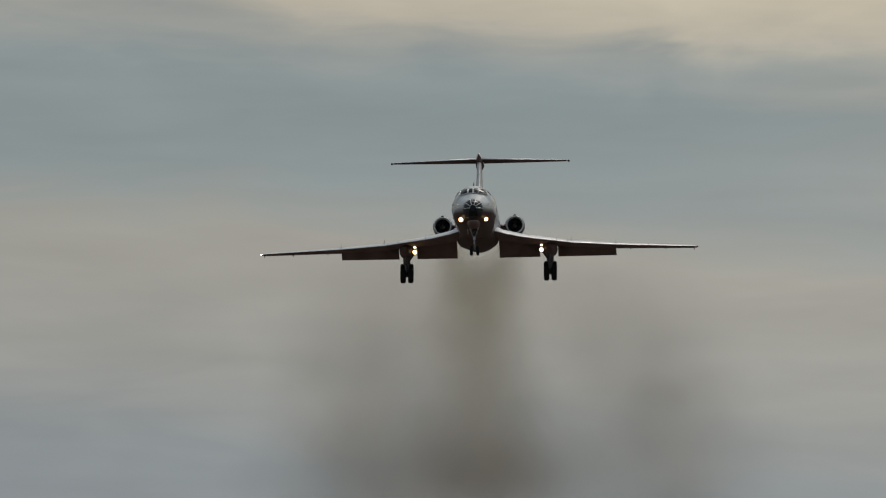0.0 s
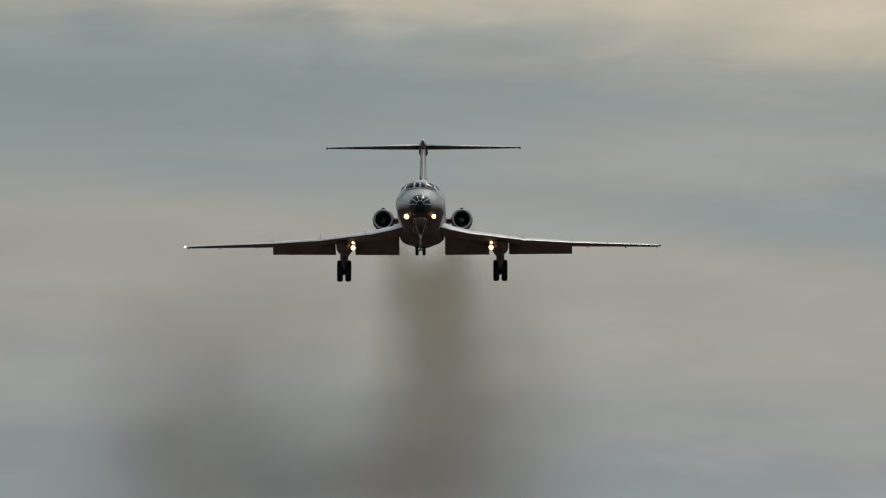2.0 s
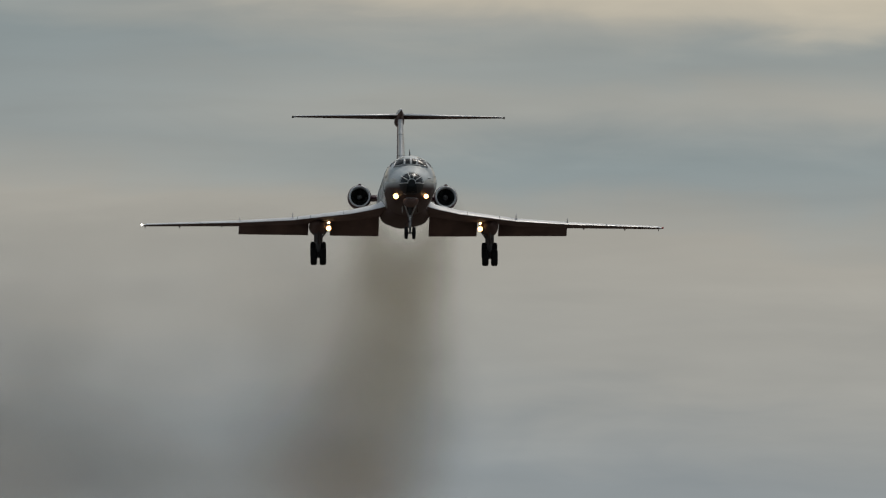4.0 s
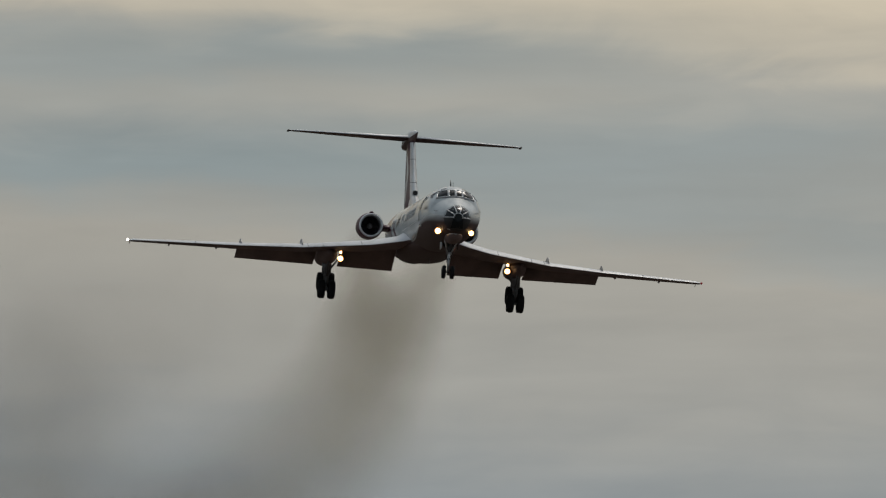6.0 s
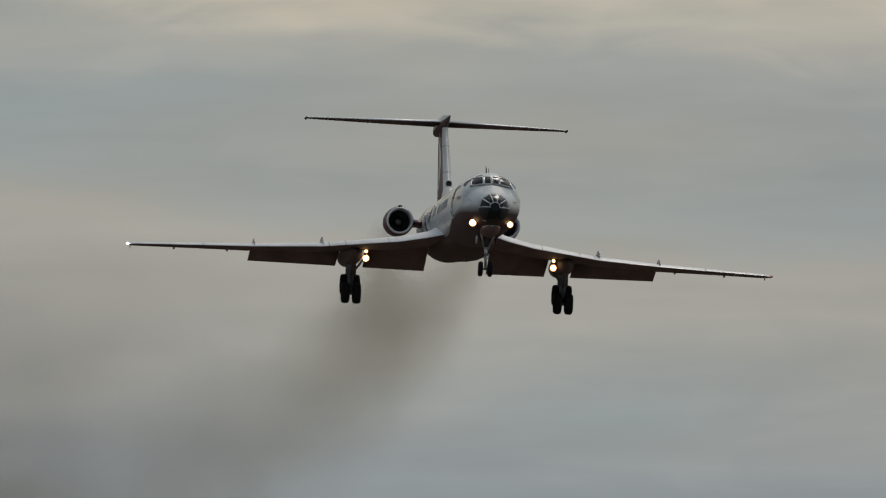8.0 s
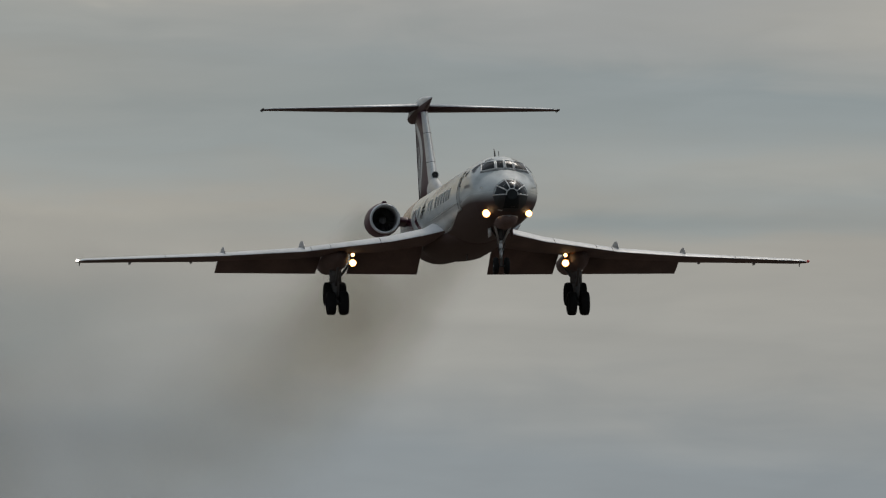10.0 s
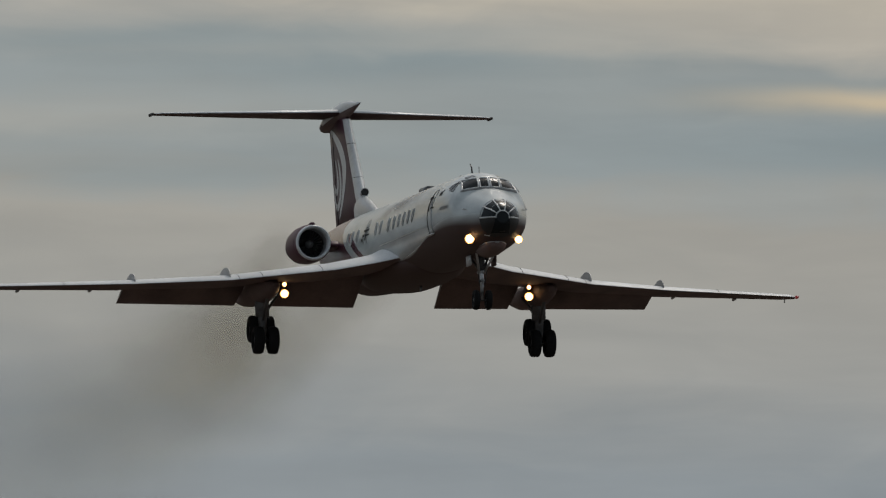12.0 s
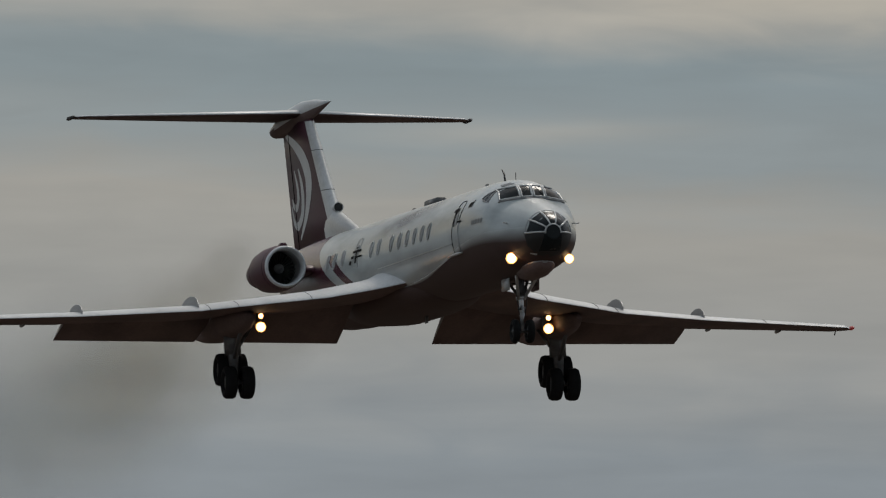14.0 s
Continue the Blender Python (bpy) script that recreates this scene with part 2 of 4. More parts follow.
def build_wing(plane, side):
    ys = [0.8, 1.0, 1.2, 1.4, 1.6, 1.8, 2.3, 3.0, 4.7, 6.15, 7.6, 9.06]
    bm = loft([wing_ring(y, side, 0.79) for y in ys] + [wing_ring(y, side, 1.0) for y in (9.1, 11.0, 12.8, 14.1)]
              + [[p.lerp(Vector((-25.3, side * 14.4, -1.42)), 0.55) + Vector((0, side * 0.13, 0)) for p in wing_ring(14.1, side, 1.0)]])
    wing = part("wing", bm, [PALE, UNDER], plane, "swept pale grey wing, shade coloured in below")
    # leading edge skin, lapped over the upper surface
    def strip(y):
        le, chord = wing_le(y), wing_le(y) - wing_te(y)
        thick, drop = 0.100 - 0.015 * min(1, y / 14), 0.03 - 0.03 * y / 14
        us = [0.16, 0.12, 0.085, 0.055, 0.03, 0.014, 0.004, 0.0]
        f = lambda u: 5 * thick * (0.2969 * nose_curve(u) - 0.126 * u - 0.3516 * u * u + 0.2843 * u ** 3)
        return [Vector((le - chord * u + 0.008, side * y, wing_z(y) + chord * (f(u) - nose_droop(u) - drop * u) + 0.006)) for u in us]
    part("leading_edge", loft([strip(y) for y in (1.8, 2.3, 3.0, 4.7, 6.15, 7.6, 9.06, 11.0, 12.8, 14.0)], loop=False), WHITE, wing, "pale leading edge")
    for y in (3.4, 5.2, 5.9, 11.2):
        part("skin_seam", tube([p + Vector((0.004, 0, 0.004)) for p in strip(y)], 0.009, 4), MARK, wing)
    # flaps
    for y0, y1 in ((1.38, 4.05), (5.24, 9.06)):
        rings = []
        for y in (y0, (y0 + y1) / 2, y1):
            chord = wing_le(y) - wing_te(y)
            k = (y - 1.38) / 7.68
            front = Vector((wing_le(y) - 0.70 * chord, side * y, wing_z(y) - 0.006 * chord))
            back = Vector((-21.6 - 2.65 * k, side * y, -2.14 + 0.22 * k))
            d = back - front
            nrm = Vector((-d.z, 0, d.x)).normalized() * -1
            rings.append([front + d * u + nrm * w * d.length for u, w in airfoil(0.10)])
        part("flap", loft(rings), [GREY, UNDER], wing, "lowered flap, shade coloured in below")
    # fences
    for y, hgt in ((6.15, 0.20), (9.03, 0.17)):
        chord = wing_le(y) - wing_te(y)
        pts = []
        for i in range(13):
            u = i / 12
            top = hgt * max(0.0, 1 - (2 * u - 1) ** 2) ** 0.45
            af = 5 * 0.09 * (0.2969 * math.sqrt(u * 0.5 + 0.06) - 0.126 * (u * 0.5) - 0.3516 * (u * 0.5) ** 2)
            x = wing_le(y) - chord * (0.06 + 0.5 * u)
            pts.append((x, wing_z(y) + chord * af, top))
        rings = [[Vector((x, side * y - 0.015, z - 0.08)), Vector((x, side * y + 0.015, z - 0.08)),
                  Vector((x, side * y + 0.010, z + max(0.02, h))), Vector((x, side * y - 0.010, z + max(0.02, h)))] for x, z, h in pts]
        part("wing_fence", loft(rings), GREY, wing, "thin grey wing fence", smooth=False)
    # aileron hinge fairings, wick
    for y in (10.0, 12.3):
        x = wing_te(y)
        part("hinge_fairing", lathe([(0.7, 0.01), (0.45, 0.04), (0.1, 0.05), (-0.1, 0.01)], (x, side * y, wing_z(y) - 0.06), n=10), GREY, wing)
    part("tip_light", lathe([(0.26, 0.01), (0.20, 0.045), (0.0, 0.06), (-0.2, 0.045), (-0.3, 0.01)], (-24.75, side * 14.4, -1.40), n=12),
         NAV_RED if side > 0 else NAV_WHITE, wing, "lit red tip light" if side > 0 else "lit pale tip light")
    part("static_wick", tube([(-25.85, side * 14.2, -1.38), (-26.0, side * 14.2, -1.52)], 0.018, 6), DARK, wing)
    # lamps in the pod's inner flank
    for z, r in ((-1.86, 0.12), (-1.55, 0.062)):
        part("lamp_bowl", lathe([(-0.20, 0.03), (-0.14, r * 0.85), (0.0, r * 1.1), (0.03, r * 1.1), (0.03, r)], (-18.9, side * 4.17, z), n=16), STEEL, wing)
        part("landing_lamp", lathe([(0.005, r), (0.025, r * 0.6), (0.03, 0.002)], (-18.9, side * 4.17, z), n=16), LAMP, wing, "lit landing lamp")
        part("lamp_halo", lathe([(0.0, r * 0.98), (0.035, r * 1.0), (0.036, r * 1.22), (0.0, r * 1.24)], (-18.9, side * 4.17, z), n=16), LAMP_HALO, wing, "glowing amber ring for the lamp halo")
    part("lamp_bracket", box(-19.5, -19.08, side * 4.17 - 0.06, side * 4.17 + 0.06, -1.8, -1.0, 0.02), STEEL, wing)
    return wing


def build_main_gear(plane, side):
    y = side * 4.72
    # long fairing that houses the folded leg
    prof = [(-17.6, 0.05), (-18.0, 0.28), (-18.8, 0.48), (-20.0, 0.60), (-22.0, 0.62), (-23.6, 0.50), (-25.0, 0.28), (-26.0, 0.04)]
    rings = []
    for x, r in prof:
        rings.append([Vector((x, y + r * 0.80 * math.cos(a), -1.60 - (r * math.sin(a)) * (0.85 if math.sin(a) > 0 else 0.5))) for a in (2 * math.pi * i / 24 for i in range(24))])
    part("gear_pod", loft(rings), UNDER, plane, "teardrop gear fairing in the underside's shade colour")
    gear = part("main_gear", tube([(-20.3, y, -1.6), (-20.1, y, -2.4), (-20.0, y, -3.25)], [0.20, 0.17, 0.12], 14), STEEL, plane, "lowered steel undercarriage leg")
    part("sleeve", tube([(-20.3, y, -1.7), (-20.12, y, -2.6)], 0.24, 14), STEEL, gear)
    part("drag_brace", tube([(-18.7, y, -1.7), (-20.05, y, -2.75)], 0.06, 8), STEEL, gear)
    part("side_brace", tube([(-20.3, y - side * 0.55, -1.8), (-20.05, y, -2.6)], 0.05, 8), STEEL, gear)
    part("torque_link", tube([(-20.2, y, -2.5), (-20.45, y, -2.9), (-20.1, y, -3.2)], 0.045, 8), STEEL, gear)
    tilt = math.sin(radians(25))
    ends = []
    for s in (0.5, -0.5):
        ends.append((-19.95 + s, -3.19 - s * 2 * 0.5 * tilt))
    part("bogie_beam", tube([(ends[0][0], y, ends[0][1]), (-19.95, y, -3.22), (ends[1][0], y, ends[1][1])], 0.09, 10), STEEL, gear)
    R, W = 0.465, 0.18
    for x, z in ends:
        part("axle", tube([(x, y - 0.3, z), (x, y + 0.3, z)], 0.05, 10), STEEL, gear)
        for s in (-1, 1):
            wy = y + s * 0.25
            tyre = [(-W * 0.62, R * 0.52), (-W * 0.95, R * 0.64), (-W, R * 0.78), (-W * 0.85, R * 0.93), (-W * 0.45, R), (0, R * 1.0),
                    (W * 0.45, R), (W * 0.85, R * 0.93), (W, R * 0.78), (W * 0.95, R * 0.64), (W * 0.62, R * 0.52), (-W * 0.62, R * 0.52)]
            part("tyre", lathe(tyre, (x, wy, z), "y", 32), RUBBER, gear, "black rubber tyre")
            part("wheel_hub", lathe([(-W * 0.5, 0.001), (-W * 0.55, R * 0.2), (-W * 0.4, R * 0.3), (-W * 0.55, R * 0.53), (W * 0.55, R * 0.53),
                                     (W * 0.4, R * 0.3), (W * 0.55, R * 0.2), (W * 0.5, 0.001)], (x, wy, z), "y", 24), STEEL, gear)


def build_nose_gear(plane):
    """Slim oleo leg with a folding brace, steering jack, twin wheels and open doors."""
    X = -3.85
    gear = part("nose_gear", tube([(X - 0.25, 0, -1.2), (X - 0.12, 0, -2.1), (X, 0, -2.95)], [0.075, 0.07, 0.055], 14), BARE, plane, "lowered bright steel nose leg")
    part("sleeve", tube([(X - 0.25, 0, -1.3), (X - 0.15, 0, -2.02)], [0.12, 0.11], 14), STEEL, gear)
    part("collar", tube([(X - 0.155, 0, -1.98), (X - 0.145, 0, -2.06)], 0.145, 14), BARE, gear)
    part("collar", tube([(X - 0.10, 0, -2.28), (X - 0.09, 0, -2.36)], 0.105, 14), STEEL, gear)
    for s in (-1, 1):
        part("drag_brace", tube([(X + 0.75, s * 0.34, -1.35), (X + 0.3, s * 0.2, -1.72), (X - 0.12, s * 0.07, -2.05)], 0.042, 8), BARE, gear, "bright steel brace")
        part("side_brace", tube([(X - 0.75, s * 0.36, -1.4), (X - 0.16, s * 0.06, -1.95)], 0.04, 8), STEEL, gear)
        part("hydraulic_line", tube([(X - 0.18, s * 0.13, -1.4), (X - 0.02, s * 0.16, -1.9), (X + 0.02, s * 0.08, -2.5)], 0.014, 6), DARK, gear)
        part("gear_door", box(X - 0.65, X + 0.25, s * 0.42 - 0.02, s * 0.42 + 0.02, -1.82, -1.48, 0.012), WHITE if s < 0 else UNDER, gear, "open nose gear door")
        part("door_strut", tube([(X + 0.1, s * 0.44, -1.66), (X - 0.1, s * 0.1, -1.60)], 0.018, 6), STEEL, gear)
        R, W = 0.33, 0.10
        tyre = [(-W * 0.6, R * 0.5), (-W, R * 0.68), (-W * 0.9, R * 0.9), (-W * 0.4, R), (W * 0.4, R), (W * 0.9, R * 0.9), (W, R * 0.68), (W * 0.6, R * 0.5), (-W * 0.6, R * 0.5)]
        part("tyre", lathe(tyre, (X, s * 0.21, -2.95), "y", 28), RUBBER, gear, "black rubber tyre")
        part("wheel_hub", lathe([(-W * 0.5, 0.001), (-W * 0.5, R * 0.5), (W * 0.5, R * 0.5), (W * 0.5, 0.001)], (X, s * 0.21, -2.95), "y", 20), DARK, gear)
    part("axle", tube([(X, -0.3, -2.95), (X, 0.3, -2.95)], 0.045, 8), STEEL, gear)
    part("torque_link", tube([(X - 0.08, 0, -2.2), (X + 0.2, 0, -2.5), (X, 0, -2.8)], 0.032, 8), BARE, gear)
    part("steering_jack", box(X - 0.25, X - 0.05, -0.2, 0.2, -1.9, -1.78, 0.03), STEEL, gear)


def build_engine(plane, side):
    c = (0.0, side * 2.38, 0.19)
    X0 = -23.7
    prof = [(X0 - 0.30, 0.485), (X0 - 0.08, 0.50), (X0 + 0.02, 0.53), (X0 + 0.04, 0.56), (X0, 0.585), (X0 - 0.10, 0.603)]
    nac = part("engine", lathe([(X0 - 0.10, 0.603), (X0 - 0.35, 0.63), (X0 - 0.8, 0.655), (X0 - 1.6, 0.65), (X0 - 2.3, 0.59), (X0 - 3.0, 0.46), (X0 - 3.6, 0.38), (X0 - 3.65, 0.35),
                                (X0 - 3.3, 0.35)], c, n=40), MAROON, plane, "maroon jet engine nacelle on the rear body")
    part("intake_lip", lathe(prof, c, n=40), PALE, nac, "pale metal intake lip")
    part("intake_duct", lathe([(X0 - 0.30, 0.485), (X0 - 0.7, 0.49), (X0 - 1.1, 0.49)], c, n=32), GREY, nac)
    part("spinner", lathe([(X0 - 0.55, 0.002), (X0 - 0.62, 0.06), (X0 - 0.8, 0.12), (X0 - 1.0, 0.15)], c, n=20), BARE, nac)
    part("fan_disc", lathe([(X0 - 1.1, 0.49), (X0 - 1.11, 0.002)], c, n=32), DARK, nac)
    for i in range(26):
        a = 2 * math.pi * i / 26
        rings = []
        for rad, tw in ((0.14, 0.05), (0.485, 0.03)):
            half = tw / rad * 0.5
            rings.append([Vector((X0 - 0.98 + dx, c[1] + rad * math.cos(a + da), c[2] + rad * math.sin(a + da)))
                          for dx, da in ((0.06, half), (0.065, half * 0.9), (-0.06, -half), (-0.065, -half * 0.9))])
        part("fan_blade", loft(rings), STEEL, nac, smooth=False)
    part("exhaust_cone", lathe([(X0 - 3.3, 0.35), (X0 - 3.5, 0.2), (X0 - 4.1, 0.02)], c, n=20), DARK, nac)
    rings = []
    for y in (1.1, 1.85):
        rings.append([Vector((X0 - 0.75 - 3.2 * u, side * y, 0.14 + 3.2 * w)) for u, w in airfoil(0.13)])
    part("pylon", loft(rings), MAROON, nac, "stub pylon")
    part("scoop", box(X0 - 0.62, X0 - 0.22, c[1] - 0.09, c[1] + 0.09, c[2] + 0.56, c[2] + 0.70, 0.03), MAROON, nac, "small air scoop")
    for dx, r in ((-0.37, 0.629), (-2.25, 0.592)):
        part("cowl_seam", lathe([(X0 + dx, r), (X0 + dx - 0.008, r + 0.008), (X0 + dx - 0.016, r)], c, n=40), MARK, nac)


def fin_x(z, edge):
    k = (z - 1.1) / 3.8
    return (-26.4 - 4.5 * k) if edge == "le" else (-33.3 - 1.6 * k)


def build_tail(plane):
    def ring(z, cut=1.0):
        le, te = fin_x(z, "le"), fin_x(z, "te")
        return [Vector((le - (le - te) * u, (w if w > 0 else 2 * w) * (le - te) * 0.72, z)) for u, w in airfoil(0.105, cut)]
    fin = part("fin", loft([ring(z) for z in (1.0, 2.0, 3.0, 4.0, 4.95)]), MAROON, plane, "maroon swept tail fin with white swirl")
    def lip(z):
        le, te = fin_x(z, "le"), fin_x(z, "te")
        pts = airfoil(0.105, 0.12, 8)
        return [Vector((le - (le - te) * u + 0.015, (w if w > 0 else 2 * w) * (le - te) * 0.75, z)) for u, w in pts]
    part("leading_edge", loft([lip(z) for z in (1.9, 3.0, 4.0, 4.9)], loop=False), WHITE, fin, "pale leading edge")
    # dorsal fillet with its air intake
    rings = []
    for x, top, w in ((-24.6, 1.30, 0.06), (-25.2, 1.48, 0.15), (-26.2, 1.74, 0.22), (-27.2, 2.0, 0.27), (-28.6, 2.3, 0.24), (-30.0, 2.2, 0.14)):
        rings.append([Vector((x, w * math.cos(a) * (1.0 if math.sin(a) > 0 else 1.25), 1.2 + (top - 1.2) * max(0.0, math.sin(a)) ** 0.7)) for a in (math.pi * i / 12 for i in range(13))])
    part("dorsal_fillet", loft(rings, loop=False), WHITE, fin, "white dorsal fillet")
    part("intake_lip", lathe([(-27.95, 0.12), (-27.52, 0.15), (-27.46, 0.14), (-27.52, 0.125)], (0, 0, 2.17), n=20), WHITE, fin)
    part("intake_mouth", lathe([(-27.52, 0.135), (-27.50, 0.002)], (0, 0, 2.17), n=20), DARK, fin, "black air intake")
    # white swirl on both faces: tapering brush strokes, (share of chord from the trailing edge, height)
    def fin_skin(x, z, side, off):
        le, te = fin_x(z, "le"), fin_x(z, "te")
        u = min(0.985, max(0.02, (le - x) / (le - te)))
        th = 0.105 * 5 * (0.2969 * math.sqrt(u) - 0.126 * u - 0.3516 * u * u + 0.2843 * u ** 3 - 0.1036 * u ** 4)
        return Vector((x, side * (th * (le - te) * 0.72 + off), z))

    def stroke(points, width, side, n=36):
        ks = np.linspace(0, len(points) - 1, n + 1)
        fs = np.interp(ks, range(len(points)), [p[0] for p in points])
        zs = np.interp(ks, range(len(points)), [p[1] for p in points])
        for _ in range(6):      # round the corners of the stroke
            fs[1:-1], zs[1:-1] = (fs[:-2] + 2 * fs[1:-1] + fs[2:]) / 4, (zs[:-2] + 2 * zs[1:-1] + zs[2:]) / 4
        xs = [fin_x(z, "te") + f * (fin_x(z, "le") - fin_x(z, "te")) for f, z in zip(fs, zs)]
        rings = []
        for i in range(n + 1):
            a, c = max(i - 1, 0), min(i + 1, n)
            dx, dz = xs[c] - xs[a], zs[c] - zs[a]
            ln = math.hypot(dx, dz) or 1.0
            wd = 0.5 * width * (0.08 + math.sin(math.pi * (0.04 + 0.92 * i / n)) ** 0.8)
            rings.append([fin_skin(xs[i] - s * wd * dz / ln, zs[i] + s * wd * dx / ln * 0.5, side, 0.008) for s in (-1, -0.3, 0.3, 1)])
        return loft(rings, loop=False)
    for side in (-1, 1):
        part("swirl", stroke([(0.10, 4.75), (0.44, 4.35), (0.64, 3.92), (0.70, 3.33), (0.64, 2.8), (0.47, 2.13), (0.24, 1.56)], 0.78, side), WHITE, fin, "white painted crescent")
        part("swirl", stroke([(0.44, 3.6), (0.48, 3.2), (0.46, 2.7), (0.37, 2.2), (0.20, 1.9), (0.09, 2.1), (0.07, 2.6)], 0.50, side), WHITE, fin, "white painted curl")
        part("swirl", stroke([(0.30, 3.6), (0.34, 3.1), (0.32, 2.7), (0.22, 2.45), (0.13, 2.6), (0.11, 2.8)], 0.42, side), WHITE, fin, "white painted curl")
    for side in (-1, 1):
        for back, zs in ((1.05, (1.3, 2.4, 3.5, 4.7)),):
            path = []
            for z in zs:
                le, te = fin_x(z, "le"), fin_x(z, "te")
                u = 1 - back / (le - te)
                th = 0.105 * 5 * (0.2969 * math.sqrt(u) - 0.126 * u - 0.3516 * u * u + 0.2843 * u ** 3 - 0.1036 * u ** 4)
                path.append(Vector((te + back, side * (th * (le - te) * 0.72 + 0.004), z)))
            part("rudder_gap", tube(path, 0.016, 5), MARK, fin, "dark rudder hinge line")
    for z in (2.75, 4.0):
        part("skin_seam", tube([p + Vector((0.006, 0, 0)) for p in lip(z)], 0.008, 4), MARK, fin)
    bullet = [(-28.4, 5.29, 5.27, 0.01), (-29.3, 5.37, 5.16, 0.07), (-30.6, 5.49, 5.0, 0.15), (-32.2, 5.55, 4.86, 0.22), (-33.6, 5.46, 4.72, 0.27),
              (-34.8, 5.28, 4.68, 0.28), (-35.8, 5.10, 4.74, 0.20), (-36.3, 5.0, 4.86, 0.05)]
    rings = [[Vector((x, w * math.cos(a), (t + b) / 2 + (t - b) / 2 * math.sin(a))) for a in (2 * math.pi * i / 24 for i in range(24))] for x, t, b, w in bullet]
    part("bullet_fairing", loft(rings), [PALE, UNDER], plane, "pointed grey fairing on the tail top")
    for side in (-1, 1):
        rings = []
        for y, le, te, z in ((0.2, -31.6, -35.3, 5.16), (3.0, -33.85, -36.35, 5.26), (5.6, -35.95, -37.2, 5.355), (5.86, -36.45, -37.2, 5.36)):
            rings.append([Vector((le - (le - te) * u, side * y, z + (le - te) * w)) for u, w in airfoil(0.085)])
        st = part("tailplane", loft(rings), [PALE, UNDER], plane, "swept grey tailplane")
        part("tip_cap", lathe([(-36.1, 0.01), (-36.3, 0.05), (-37.0, 0.06), (-37.3, 0.01)], (0, side * 5.88, 5.36), n=10), DARK, st)


def build_body(plane):
    rings, n = [], 48
    xs = []
    for (a, *_), (b, *_) in zip(BODY, BODY[1:]):
        k = max(1, int(abs(a - b) / 0.6)) if abs(a - b) > 5 else 3
        xs += [a + (b - a) * i / k for i in range(k)]
    xs.append(BODY[-1][0])
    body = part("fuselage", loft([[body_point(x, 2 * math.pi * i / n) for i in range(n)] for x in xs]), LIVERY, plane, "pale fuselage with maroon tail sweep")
    # belly fairing between the wings
    rings = []
    for x, bot, w in ((-11.2, -1.40, 0.5), (-12.5, -1.58, 0.95), (-14.5, -1.70, 1.25), (-17.0, -1.74, 1.38), (-20.0, -1.74, 1.36), (-22.0, -1.62, 1.1), (-24.0, -1.40, 0.5)):
        rings.append([Vector((x, w * math.cos(a), -0.9 + (bot + 0.9) * abs(math.sin(a)) ** 0.6 * (1 if math.sin(a) > 0 else 0.1))) for a in (2 * math.pi * i / 24 for i in range(24))])
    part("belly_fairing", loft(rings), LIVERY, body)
    # glazed navigator's nose
    nose = part("nose_glazing", lathe([(0.05, 0.001), (0.05, 0.20)], (0.08, 0, -0.45), n=24), GLASS, body, "dark round nose pane")
    hy, hz, r0, r1 = 0.0, -0.45, 0.215, 0.63

    def polar(r, deg):
        return (hy + r * math.cos(radians(deg)), hz + r * 0.98 * math.sin(radians(deg)))
    for k in range(5):      # five lights in the upper half
        a0, a1 = 36 * k + 1.0, 36 * (k + 1) - 1.0
        part("nose_pane", front_pane([polar(r0, a0), polar(r1, a0), polar(r1, a1), polar(r0, a1)]), GLASS, nose, "dark glass pane")
    for k in range(6):      # blacked-out lower half, lapped panels
        a0, a1 = 180 + 30 * k - 0.5, 180 + 30 * (k + 1) + 0.5
        part("nose_panel", front_pane([polar(r0 * 0.9, a0), polar(r1 * 1.08, a0), polar(r1 * 1.08, a1), polar(r0 * 0.9, a1)], 0.010 + 0.003 * (k % 2)), DARK, nose, "black lower nose panel")
    part("lower_pane", front_pane([(-0.24, -0.50), (0.24, -0.50), (0.30, -0.96), (-0.30, -0.96)], 0.03), GLASS, nose, "flat dark lower pane")
    for k in range(6):
        a = 36 * k
        part("nose_rib", tube([body_front(*polar(r, a), off=0.02) for r in (0.2, 0.35, 0.5, 0.66)], 0.026, 6), WHITE, nose, "white rib")
    part("nose_ring", tube([body_front(*polar(0.215, a), off=0.03) for a in range(-10, 191, 10)], 0.026, 6), WHITE, nose)
    part("nose_ring", tube([body_front(*polar(0.65, a), off=0.008) for a in range(0, 181, 6)], 0.012, 6), GREY, nose)
    part("chin_mark", front_pane([(-0.46, -0.98), (-0.30, -1.02), (-0.30, -1.05), (-0.46, -1.01)], 0.02, 2), WHITE, body)
    # chin radome
    rings = []
    for x, t, b, w in ((-0.95, -1.15, -1.25, 0.08), (-1.1, -1.05, -1.40, 0.26), (-1.45, -1.0, -1.53, 0.39), (-2.0, -1.0, -1.60, 0.43), (-2.8, -1.0, -1.62, 0.42), (-3.6, -1.1, -1.52, 0.25)):
        rings.append([Vector((x, w * math.cos(a), (t + b) / 2 + (t - b) / 2 * math.sin(a))) for a in (2 * math.pi * i / 20 for i in range(20))])
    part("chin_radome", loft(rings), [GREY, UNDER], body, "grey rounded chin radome")
